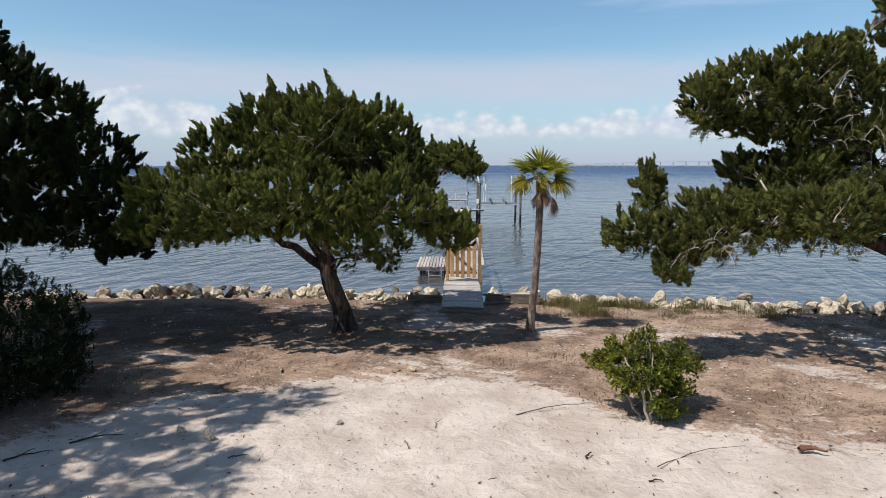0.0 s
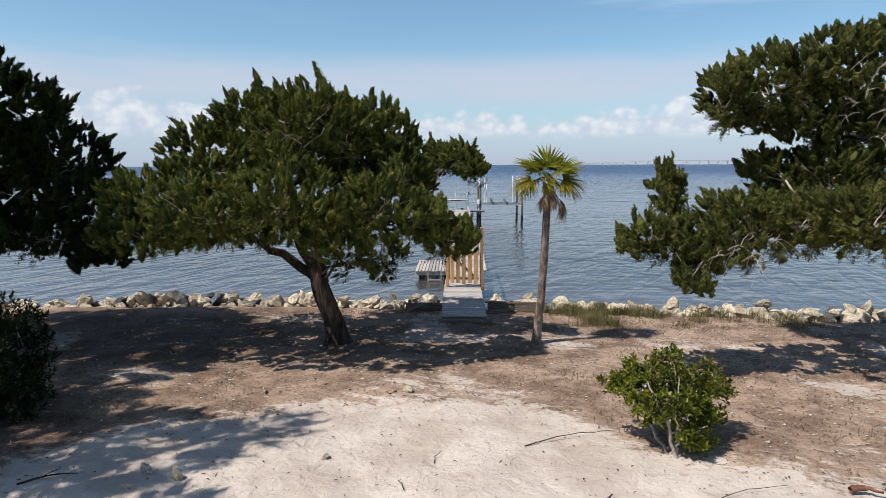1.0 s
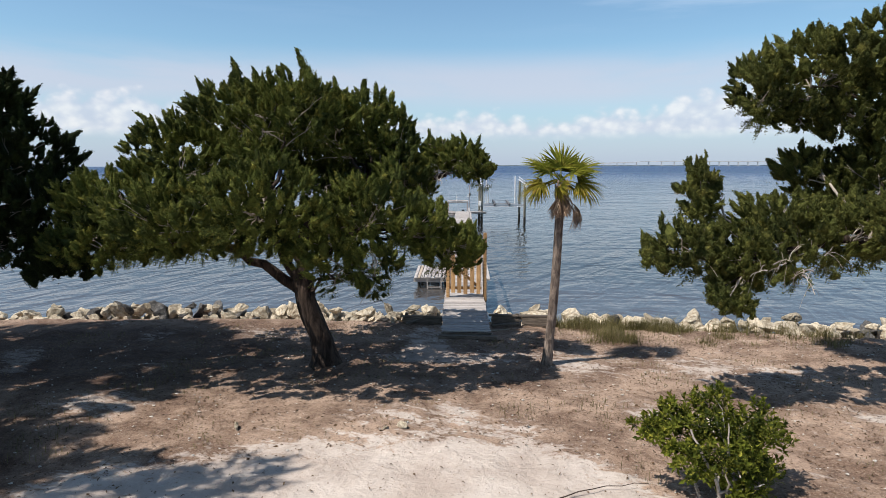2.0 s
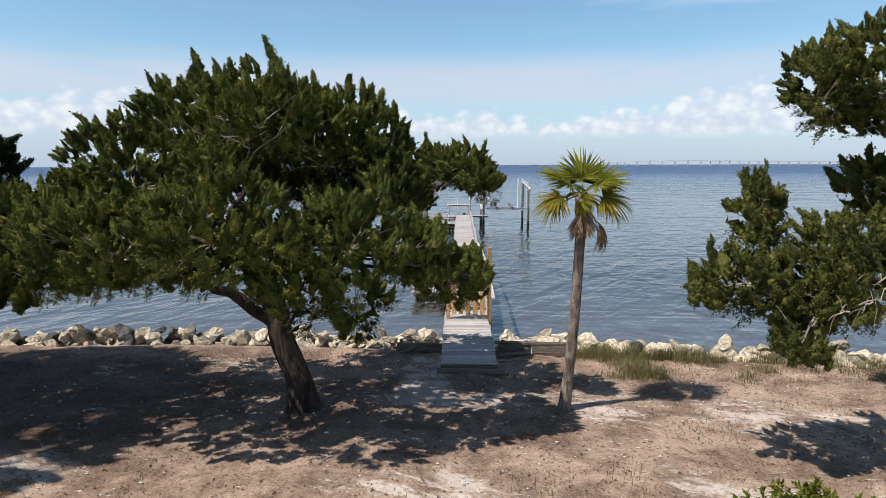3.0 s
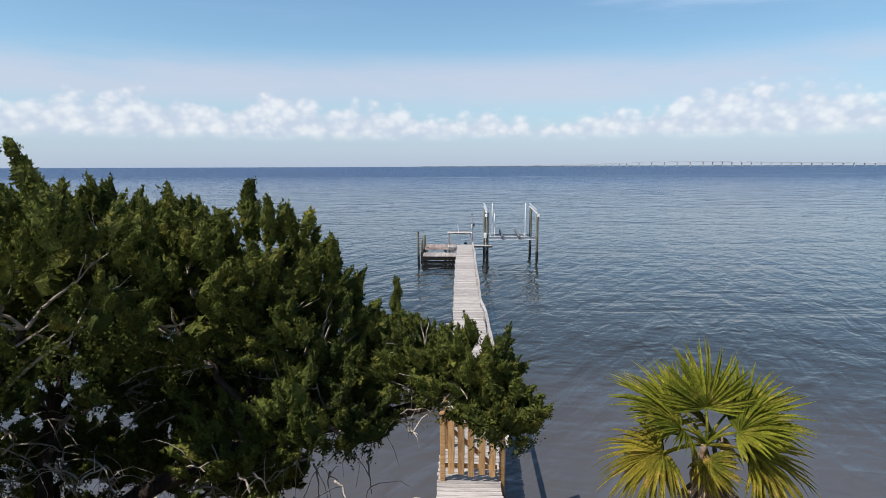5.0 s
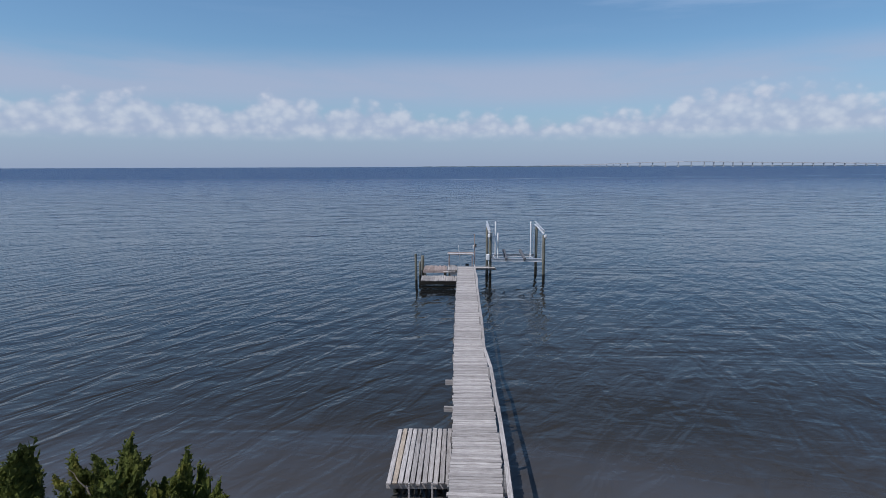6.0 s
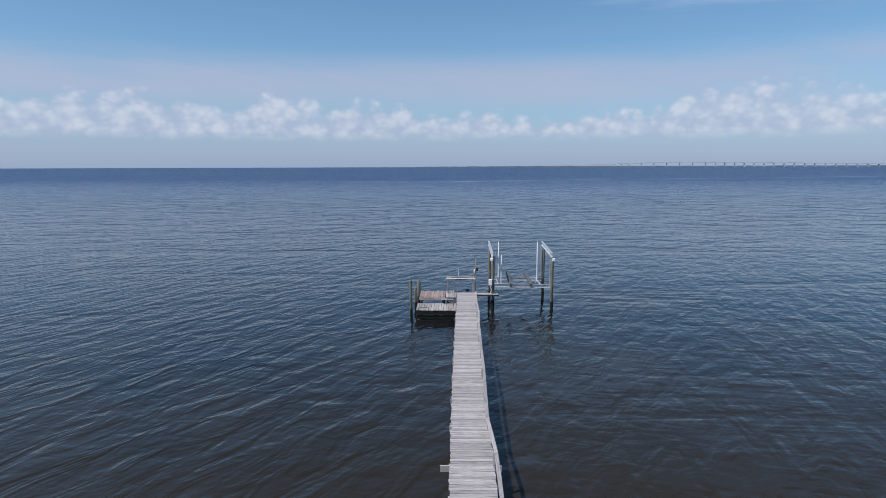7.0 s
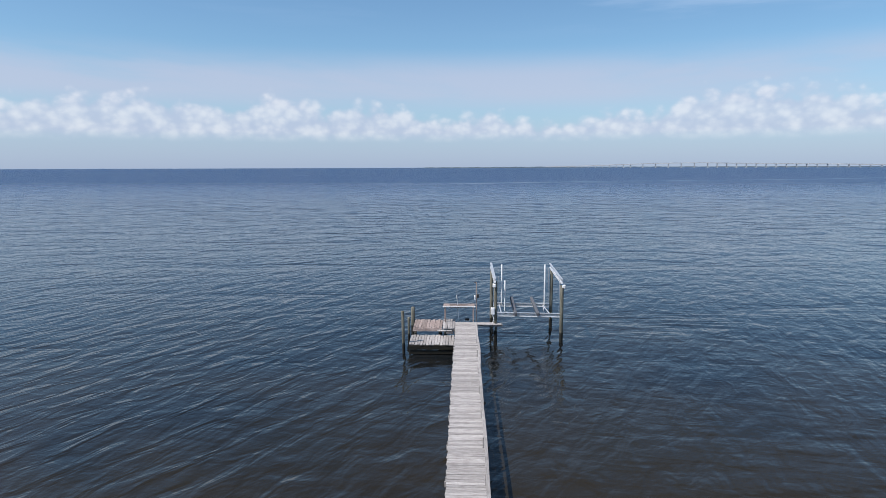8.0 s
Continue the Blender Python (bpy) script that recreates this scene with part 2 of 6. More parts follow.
def make_ground():
    m, n = material("sandy_ground")
    v = n.coords()
    zone = n.t.nodes.new("ShaderNodeAttribute")
    zone.attribute_name = "sand"
    patch = n.noise(v, 0.9, 6.0, 0.68, 0.3)
    fine = n.noise(v, 9.0, 5.0, 0.7)
    # litter lies in windrows, thin over the sand
    rows = n.noise(n.mapping(v, (0.9, 2.6, 1), (0, 0, 0.25)), 1.6, 7.0, 0.72, 0.6)
    k = n.math("ADD", zone.outputs["Fac"], n.math("MULTIPLY", n.math("SUBTRACT", rows, 0.5), 1.5))
    k = n.math("ADD", k, n.math("MULTIPLY", n.math("SUBTRACT", fine, 0.5), 0.9))
    mask = n.step(k, 0.34, 0.60)
    sand = n.mix(n.step(patch, 0.32, 0.7), (0.395, 0.333, 0.294), (0.545, 0.485, 0.443))
    grains = n.noise(v, 60.0, 3.0, 0.7)
    sand = n.mix(n.math("MULTIPLY", n.step(grains, 0.55, 0.8), 0.3), sand, (0.30, 0.24, 0.19))
    pit = n.noise(v, 3.2, 5.0, 0.6, 0.5)
    sand = n.mix(n.math("MULTIPLY", n.step(pit, 0.55, 0.70), 0.4), sand, (0.30, 0.25, 0.21))
    dust = n.noise(v, 22.0, 4.0, 0.75)
    sand = n.mix(n.math("MULTIPLY", n.step(dust, 0.63, 0.74), 0.35), sand, (0.20, 0.16, 0.13))
    speck = n.noise(v, 13.0, 5.0, 0.8, 0.8)
    sand = n.mix(n.math("MULTIPLY", n.step(speck, 0.58, 0.68), 0.65), sand, (0.17, 0.13, 0.10))
    litter = n.mix(n.step(patch, 0.36, 0.62), (0.150, 0.096, 0.070), (0.370, 0.268, 0.205))
    needle = n.noise(n.mapping(v, (3, 9, 1), (0, 0, 0.4)), 9.0, 5.0, 0.75, 1.2)
    litter = n.mix(n.math("MULTIPLY", n.step(needle, 0.52, 0.66), 0.8), litter, (0.42, 0.34, 0.27))
    litter = n.mix(n.math("MULTIPLY", n.step(fine, 0.53, 0.68), 0.65), litter, (0.050, 0.032, 0.024))
    crumb = n.noise(v, 26.0, 4.0, 0.8, 0.6)
    litter = n.mix(n.math("MULTIPLY", n.step(crumb, 0.52, 0.62), 0.50), litter, (0.040, 0.026, 0.019))
    litter = n.mix(n.math("MULTIPLY", n.step(crumb, 0.40, 0.32), 0.55), litter, (0.50, 0.43, 0.36))
    # dark litter under the trees, with their shade painted into its colour too
    shadow = n.t.nodes.new("ShaderNodeAttribute")
    shadow.attribute_name = "shaded_duff"
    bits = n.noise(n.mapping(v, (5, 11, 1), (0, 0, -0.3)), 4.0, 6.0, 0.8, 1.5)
    cover = n.math("MULTIPLY", shadow.outputs["Fac"], n.step(bits, 0.64, 0.52, 0.10, 0.78))
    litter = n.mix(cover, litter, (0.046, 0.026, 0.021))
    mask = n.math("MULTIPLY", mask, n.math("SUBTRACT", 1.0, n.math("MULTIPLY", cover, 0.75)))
    c = n.mix(mask, litter, sand)
    rise = n.math("ADD", n.math("MULTIPLY", pit, 0.6), n.math("ADD", n.math("MULTIPLY", fine, 0.22), n.math("MULTIPLY", grains, 0.04)))
    n.out(n.principled(c, 0.95, n.bump(rise, 1.0, 0.11), spec=0.15))
    return m


def make_water():
    m, n = material("bay_water")
    v = n.coords()
    sep = n.t.nodes.new("ShaderNodeSeparateXYZ")
    n.link(v, sep.inputs[0])
    shoal = n.noise(n.mapping(v, (0.05, 0.09, 1), (0, 0, 0.4)), 1.0, 4.0, 0.6, 0.6)
    near = n.step(sep.outputs[1], 24.0, 90.0, 1.0, 0.0)
    brown = n.math("MULTIPLY", n.step(n.math("ADD", shoal, n.math("MULTIPLY", near, 0.22)), 0.40, 0.72), near)
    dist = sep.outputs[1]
    # blue of the reflected sky is painted into the water farther out
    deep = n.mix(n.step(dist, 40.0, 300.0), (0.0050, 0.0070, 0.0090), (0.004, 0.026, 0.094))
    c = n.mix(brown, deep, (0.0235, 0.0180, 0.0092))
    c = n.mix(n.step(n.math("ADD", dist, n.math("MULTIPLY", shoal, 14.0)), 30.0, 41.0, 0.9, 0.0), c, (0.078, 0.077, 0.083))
    # the pale trail of a boat long gone
    trail = n.math("SUBTRACT", dist, n.math("ADD", 400.0, n.math("MULTIPLY", sep.outputs[0], 0.45)))
    wander = n.noise(n.mapping(v, (0.006, 0.006, 1)), 1.0, 3.0, 0.6)
    trail = n.math("ABSOLUTE", n.math("ADD", trail, n.math("MULTIPLY", n.math("SUBTRACT", wander, 0.5), 60.0)))
    trail = n.math("MULTIPLY", n.step(trail, 7.0, 2.0), n.step(sep.outputs[0], -150.0, 60.0))
    c = n.mix(n.math("MULTIPLY", trail, 0.8), c, (0.26, 0.31, 0.36))
    # wind waves: two crossing trains, a fine ripple, and longer seas farther out
    w1 = n.noise(n.mapping(v, (0.42, 1.0, 1), (0, 0, radians(-68))), 1.0, 2.6, 0.50, 0.5)
    w2 = n.noise(n.mapping(v, (0.40, 1.0, 1), (0, 0, radians(10))), 1.3, 2.6, 0.5, 0.5)
    w3 = n.noise(n.mapping(v, (0.6, 1.2, 1), (0, 0, radians(-40))), 5.0, 2.0, 0.5, 0.3)
    w4 = n.noise(n.mapping(v, (0.65, 1.0, 1), (0, 0, radians(-24))), 0.25, 3.0, 0.5, 0.6)
    w5 = n.noise(n.mapping(v, (0.6, 1.0, 1), (0, 0, radians(-15))), 0.06, 4.0, 0.55, 0.6)
    far = n.noise(n.mapping(v, (0.035, 0.16, 1), (0, 0, -0.06)), 1.0, 4.0, 0.6, 0.4)
    h = n.math("ADD", n.math("MULTIPLY", w1, 0.80), n.math("MULTIPLY", w2, 0.20))
    h = n.math("ADD", h, n.math("MULTIPLY", w3, 0.040))
    h = n.math("ADD", h, n.math("MULTIPLY", w4, n.step(dist, 50.0, 220.0, 0.4, 9.0)))
    h = n.math("ADD", h, n.math("MULTIPLY", w5, n.step(dist, 200.0, 1200.0, 0.0, 16.0)))
    # slicks: long streaks where the ripple is calmer
    calm = n.step(far, 0.52, 0.72, 1.0, 0.65)
    h = n.math("MULTIPLY", h, calm)
    h = n.math("MULTIPLY", h, n.step(dist, 22.0, 45.0, 0.95, 1.05))
    gloss = n.step(dist, 60.0, 500.0, 0.10, 0.30)
    n.out(n.principled(c, gloss, n.bump(h, 0.34, 0.48), spec=n.step(dist, 60.0, 450.0, 0.5, 0.31), ior=1.40))
    return m


def make_stone(name, dark, light, scale=3.0):
    m, n = material(name)
    info = n.t.nodes.new("ShaderNodeObjectInfo")
    v = n.coords()
    g = n.noise(v, scale, 7.0, 0.65, 0.3)
    c = n.mix(n.step(g, 0.34, 0.64), dark, light)
    pits = n.noise(v, scale * 4, 4.0, 0.7)
    c = n.mix(n.math("MULTIPLY", n.step(pits, 0.56, 0.72), 0.7), c, tuple(0.35 * q for q in dark))
    tone = n.step(info.outputs["Random"], 0.0, 1.0, 0.66, 1.15)
    grey = n.t.nodes.new("ShaderNodeCombineColor")
    for i in range(3):
        n.link(tone, grey.inputs[i])
    c = n.mix(1.0, c, grey.outputs[0], "MULTIPLY")
    hgt = n.math("ADD", g, n.math("MULTIPLY", pits, 0.5))
    n.out(n.principled(c, 0.92, n.bump(hgt, 0.8, 0.05), spec=0.2))
    return m


def make_plain(name, color, rough=0.5, metal=0.0, scale=8.0, depth=0.35):
    """Painted or metal surface with faint grime."""
    m, n = material(name)
    g = n.noise(n.coords(), scale, 5.0, 0.65)
    c = n.mix(n.math("MULTIPLY", n.step(g, 0.45, 0.75), depth), color, tuple(0.5 * q for q in color))
    n.out(n.principled(c, rough, n.bump(g, 0.15, 0.01), metal))
    return m


def make_pile():
    """Treated timber pile: greenish grey, dark and crusted at the waterline."""
    m, n = material("pile_timber")
    v = n.coords()
    g = n.noise(n.mapping(v, (1, 1, 0.1)), 9.0, 6.0, 0.65, 0.4)
    c = n.mix(n.step(g, 0.35, 0.65), (0.070, 0.068, 0.052), (0.215, 0.205, 0.165))
    sep = n.t.nodes.new("ShaderNodeSeparateXYZ")
    geo = n.t.nodes.new("ShaderNodeNewGeometry")
    n.link(geo.outputs["Position"], sep.inputs[0])
    line = n.math("ADD", sep.outputs[2], n.math("MULTIPLY", n.math("SUBTRACT", n.noise(v, 7.0), 0.5), 0.35))
    c = n.mix(n.step(line, -0.20, -0.30), c, (0.016, 0.016, 0.013))
    n.out(n.principled(c, 0.88, n.bump(g, 0.6, 0.02), spec=0.3))
    return m


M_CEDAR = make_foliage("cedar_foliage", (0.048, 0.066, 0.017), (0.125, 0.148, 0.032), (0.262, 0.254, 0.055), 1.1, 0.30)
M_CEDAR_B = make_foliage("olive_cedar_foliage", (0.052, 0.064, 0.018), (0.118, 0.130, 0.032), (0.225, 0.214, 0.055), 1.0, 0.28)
# near-black copy of the cedar green, with shade put into the colour
M_CEDAR_SHADE = make_foliage("shaded_cedar_foliage", (0.012, 0.022, 0.007), (0.024, 0.038, 0.010), (0.045, 0.060, 0.014), 1.0, 0.2)
M_BUSH = make_foliage("bush_foliage", (0.042, 0.060, 0.011), (0.150, 0.176, 0.022), (0.46, 0.43, 0.072), 3.0, 0.34)
# shrub leaves darkened in colour to carry the shade they stand in
M_SHRUB_SHADE = make_foliage("shaded_shrub_foliage", (0.009, 0.017, 0.006), (0.018, 0.031, 0.009), (0.034, 0.050, 0.012), 2.0, 0.2)
M_PALM = make_foliage("palm_foliage", (0.13, 0.155, 0.018), (0.25, 0.265, 0.028), (0.44, 0.385, 0.066), 1.6, 0.44)
M_PALM_OLD = make_foliage("yellowed_palm_foliage", (0.17, 0.18, 0.024), (0.33, 0.28, 0.036), (0.50, 0.34, 0.08), 2.2, 0.44)
M_PALM_DEAD = make_foliage("dead_palm_foliage", (0.24, 0.15, 0.10), (0.44, 0.31, 0.22), (0.66, 0.53, 0.41), 3.0, 0.25)
M_GRASS = make_foliage("dry_grass", (0.110, 0.100, 0.038), (0.205, 0.178, 0.078), (0.33, 0.28, 0.15), 0.8, 0.3)
M_BARK = make_bark("cedar_bark", (0.016, 0.011, 0.009), (0.076, 0.054, 0.042), 10.0)
M_TWIG = make_bark("grey_twig", (0.20, 0.17, 0.14), (0.42, 0.37, 0.32), 5.0, (1, 1, 1))
M_PALM_BARK = make_bark("palm_bark", (0.085, 0.066, 0.056), (0.33, 0.265, 0.222), 13.0, (1, 1, 0.30))
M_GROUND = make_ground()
M_WATER = make_water()
M_ROCK = make_stone("limestone", (0.30, 0.245, 0.175), (0.62, 0.555, 0.445), 2.6)
M_ROCK_DARK = make_stone("dark_stone", (0.045, 0.045, 0.046), (0.15, 0.145, 0.14), 3.0)
M_PLANK = make_wood("weathered_plank", (0.265, 0.24, 0.23), (0.45, 0.425, 0.415), (1.0, 12.0, 12.0))
M_PLANK_TAN = make_wood("tan_plank", (0.28, 0.225, 0.175), (0.46, 0.39, 0.315), (1.0, 12.0, 12.0))
M_PLANK_BROWN = make_wood("brown_plank", (0.20, 0.150, 0.135), (0.42, 0.345, 0.315), (1.0, 12.0, 12.0), 0.8, 0.6)
M_GATE = make_wood("new_timber", (0.30, 0.165, 0.068), (0.50, 0.31, 0.155), (1.0, 10.0, 10.0), 0.7, 0.2)
# near-black timber that paints the shade beneath the end platforms
M_UNDERSHADE = make_wood("undershade_timber", (0.010, 0.009, 0.007), (0.032, 0.028, 0.021), (1.0, 12.0, 12.0), 0.5)
M_BULK = make_wood("bulkhead_timber", (0.070, 0.057, 0.046), (0.175, 0.143, 0.117), (1.0, 12.0, 12.0))
M_PILE = make_pile()
M_ALU = make_plain("aluminium", (0.72, 0.73, 0.75), 0.42, 0.6, 6.0, 0.3)
M_PVC = make_plain("white_plastic", (0.80, 0.80, 0.80), 0.45, 0.0, 5.0, 0.15)
M_CARPET = make_plain("grey_carpet", (0.10, 0.105, 0.12), 0.95, 0.0, 20.0, 0.3)
M_BLACK = make_plain("black_plastic", (0.02, 0.02, 0.022), 0.5)
M_CONCRETE = make_plain("concrete", (0.46, 0.47, 0.48), 0.9, 0.0, 0.05, 0.2)
# distant haze is mixed into this bluish grey colour
M_HAZY_LAND = make_foliage("hazy_woods", (0.08, 0.105, 0.125), (0.11, 0.14, 0.155), (0.15, 0.18, 0.19), 0.02, 0.0)
M_LITTER = make_foliage("leaf_litter", (0.06, 0.036, 0.022), (0.15, 0.092, 0.052), (0.33, 0.23, 0.15), 2.0, 0.05)
M_SHELL = make_stone("pale_shell", (0.62, 0.58, 0.52), (0.82, 0.79, 0.74), 9.0)
M_LOG = make_bark("reddish_log", (0.10, 0.045, 0.028), (0.30, 0.155, 0.095), 9.0, (0.3, 1, 1))


# ---- ground and water ----
WATER_Z = -0.84


def shore(x):
    """Where the bank meets the rocks."""
    return 18.95 + 0.45 * np.exp(-((np.asarray(x, float) + 5.0) / 6.0) ** 2) - 0.008 * np.maximum(np.asarray(x, float) - 2, 0) ** 1.9 - 0.012 * np.maximum(-np.asarray(x, float) - 9, 0) ** 1.7


def soft(x, y, scale, seed=0.0):
    return np.array([noise.noise((a * scale + seed, b * scale - seed, seed * 0.7)) for a, b in zip(np.ravel(x), np.ravel(y))]).reshape(np.shape(x))


def ground_height(x, y):
    x, y = np.asarray(x, float), np.asarray(y, float)
    base = np.interp(y, (-5, 4, 9, 12, 15, 18.3), (0.28, 0.25, 0.20, 0.10, 0.0, -0.10))
    d = y - shore(np.clip(x, -40, 40))
    bank = np.interp(d, (-0.5, 0.4, 1.6, 6, 60, 400), (0, -0.25, -0.95, -1.6, -3.2, -9))
    return base + bank


def sand_zone(x, y):
    """1 on the open sand, 0 on litter."""
    edge = np.interp(x, (-10, -7.4, -6.0, -5.0, -3.8, -1.3, 0.9, 1.9, 2.6, 4.2, 6, 10), (5.2, 6.6, 8.2, 9.4, 10.0, 10.9, 11.1, 10.3, 9.2, 8.5, 8.3, 7.6))
    s = 1 / (1 + np.exp(np.clip((y - edge) / 0.62, -30, 30)))
    # thinner bare patches on the bank
    bare = np.clip((soft(x, y, 0.55, 3.1) - 0.12) * 1.6, 0, 0.55) * np.interp(y, (11, 14, 18.5), (0.6, 1.0, 0.8))
    bare = bare + 0.22 * np.exp(-(((x - 2.8) / 1.5) ** 2 + ((y - 15.9) / 0.55) ** 2)) + 0.35 * np.exp(-(((x - 5.2) / 2.2) ** 2 + ((y - 15.0) / 0.8) ** 2))
    bare = bare + 0.42 * np.exp(-(((x - 0.3) / 1.6) ** 2 + ((y - 15.7) / 1.0) ** 2)) + 0.20 * np.exp(-(((x - 6.5) / 4.0) ** 2 + ((y - 14.0) / 3.5) ** 2))
    bare = bare + 0.12 * np.exp(-(((y - 11.5) / 1.6) ** 2))
    bare = bare * (1 - 0.85 * np.exp(-(((x - 2.8) / 0.9) ** 2 + ((y - 13.6) / 1.3) ** 2)))
    return np.clip(np.maximum(s, bare), 0, 1)


def make_ground_sheet():
    xs = np.concatenate([-np.geomspace(700, 16, 26), np.arange(-15.5, 15.51, 0.16), np.geomspace(16, 700, 26)])
    ys = np.concatenate([-np.geomspace(700, 3, 26), np.arange(-2.5, 21.6, 0.14), np.geomspace(22, 420, 20)])
    gx, gy = np.meshgrid(xs, ys)
    gz = ground_height(gx, gy)
    near = (np.abs(gx) < 15.6) & (gy > -2.6) & (gy < 21.6)
    rough = np.zeros_like(gz)
    rough[near] = 0.050 * soft(gx[near], gy[near], 0.7, 1.3) + 0.026 * soft(gx[near], gy[near], 2.6, 5.2) + 0.020 * soft(gx[near], gy[near], 4.6, 7.7)
    # trodden hollows in the open sand
    prints = np.zeros_like(gz)
    prints[near] = -0.11 * np.clip(soft(gx[near], gy[near], 2.9, 9.1) - 0.22, 0, 1)
    gz = gz + rough + prints
    ny, nx = gx.shape
    i = np.arange(ny - 1)[:, None] * nx + np.arange(nx - 1)[None]
    quads = np.stack([i, i + 1, i + nx + 1, i + nx], -1).reshape(-1, 4)
    me = mesh_arrays("ground", np.stack([gx, gy, gz], -1).reshape(-1, 3), quads, True)
    a = me.attributes.new("sand", "FLOAT", "POINT")
    a.data.foreach_set("value", sand_zone(gx, gy).astype(np.float32).ravel())
    d = me.attributes.new("shaded_duff", "FLOAT", "POINT")
    # litter and painted shade zones: under two cedars and round the shrub
    shaded_duff = 1.25 * np.exp(-(((gx + 9) / 4.2) ** 4 + ((gy - 15.3) / 3.0) ** 4)) + 0.8 * np.exp(-(((gx + 1.2) / 3.4) ** 2 + ((gy - 15.4) / 2.0) ** 2)) + 1.2 * np.exp(-(((gx + 8.7) / 2.5) ** 4 + ((gy - 9.2) / 1.9) ** 4))
    d.data.foreach_set("value", np.clip(shaded_duff, 0, 1).astype(np.float32).ravel())
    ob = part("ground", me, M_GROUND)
    tagged(ob, "pale sand with brown leaf litter towards the shore", "ground", kind="structure")


def make_water_sheet():
    xs = np.concatenate([-np.geomspace(5200, 40, 22), np.linspace(-35, 35, 15), np.geomspace(40, 5200, 22)])
    ys = np.concatenate([np.linspace(17.5, 80, 18), np.geomspace(90, 4700, 24)])
    gx, gy = np.meshgrid(xs, ys)
    ny, nx = gx.shape
    i = np.arange(ny - 1)[:, None] * nx + np.arange(nx - 1)[None]
    quads = np.stack([i, i + 1, i + nx + 1, i + nx], -1).reshape(-1, 4)
    me = mesh_arrays("water", np.stack([gx, gy, np.full_like(gx, WATER_Z)], -1).reshape(-1, 3), quads, True)
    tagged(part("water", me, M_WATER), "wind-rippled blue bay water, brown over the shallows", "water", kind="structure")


make_ground_sheet()
make_water_sheet()


# ---- far shore and bridge ----
def make_far_land():
    xs = np.linspace(-420, 2900, 420)
    h = np.interp(xs, (-420, -330, 200, 900, 1900, 2900), (0.3, 5.0, 7.0, 5.0, 4.0, 3.0))
    h = h * (1 + 0.35 * soft(xs, xs * 0, 0.02, 2.0) + 0.3 * soft(xs, xs * 0, 0.09, 4.0)) + 0.2
    rows = []
    for y, k in ((4250, 0.0), (4252, 0.6), (4262, 1.0), (4300, 0.9), (4340, 0.0)):
        rows.append(np.stack([xs * 4250 / 3000, np.full_like(xs, y), WATER_Z - 0.3 + h * 0.85 * k], 1))
    v = np.concatenate(rows)
    nx = len(xs)
    i = (np.arange(4)[:, None] * nx + np.arange(nx - 1)[None]).ravel()
    quads = np.stack([i, i + 1, i + nx + 1, i + nx], -1)
    tagged(part("backdrop", mesh_arrays("backdrop", v, quads), M_HAZY_LAND), "low wooded far shore in haze", "far shore", kind="structure")


def bridge_deck(x):
    return np.interp(x, (250, 420, 640, 760, 940, 1120, 1750, 2900), (7.5, 10.0, 18.0, 22.0, 23.5, 21.0, 12.0, 10.0))


def bridge_y(x):
    return 3150 - 0.22 * (x - 340)


def make_bridge():
    br = thing("bridge", "long pale concrete road bridge over the bay", "bridge", (340, 3150, WATER_Z))
    xs = np.linspace(250, 2900, 120)
    ring = []
    for dy, dz in ((-6, 0), (6, 0), (6, -2.6), (-6, -2.6)):
        ring.append(np.stack([xs - 340, bridge_y(xs) - 3150 + dy, bridge_deck(xs) + dz], 1))
    v = np.stack(ring, 1).reshape(-1, 3)
    i = (np.arange(len(xs) - 1)[:, None] * 4 + np.arange(4)[None])
    k = (np.arange(len(xs) - 1)[:, None] * 4 + (np.arange(4)[None] + 1) % 4)
    quads = np.stack([i, k, k + 4, i + 4], -1).reshape(-1, 4)
    part("deck", mesh_arrays("deck", v, quads), M_CONCRETE, br)
    for dy in (-6, 6):
        v, f = tube_arrays(np.stack([xs - 340, bridge_y(xs) - 3150 + dy, bridge_deck(xs) + 1.0], 1), np.full(len(xs), 0.5), 4)
        part("parapet", mesh_arrays("parapet", v, f), M_CONCRETE, br)
    x = 360.0
    while x < 2850:
        top = float(bridge_deck(x)) - 2.6
        w = 2.2 if 600 < x < 1150 else 1.5
        bm = bmesh.new()
        for dy in (-3.5, 3.5):
            box((w, 2.6, top + 3), (0, dy, (top - 3) / 2), bm=bm)
        box((w + 0.5, 12, 1.8), (0, 0, top - 0.9), bm=bm)
        box((w + 4, 14, 1.8), (0, 0, 0.6), bm=bm)
        part("pier", bm, M_CONCRETE, br, m=pose(x - 340, float(bridge_y(x)) - 3150, 0))
        x += 56 if 640 < x < 950 else (32 if x <= 640 else 40)


make_far_land()
make_bridge()


# ---- the dock ----
DECK_Z = 0.17
DOCK_Y = (17.3, 21.0, 28.4, 37.8, 46.3, 57.3)
DOCK_X = (-0.82, -1.03, -1.21, -1.76, -2.20, -2.72)
DOCK_W = 1.25


def dock_left(y):
    return float(np.interp(y, DOCK_Y, DOCK_X))


def dock_turn(y):
    return math.atan2(dock_left(y + 0.6) - dock_left(y - 0.6), 1.2)


def deck_height(y):
    return float(np.interp(y, (17.3, 20.5, 26, 34, 45, 57), (0.10, 0.17, 0.19, 0.16, 0.18, 0.19)))


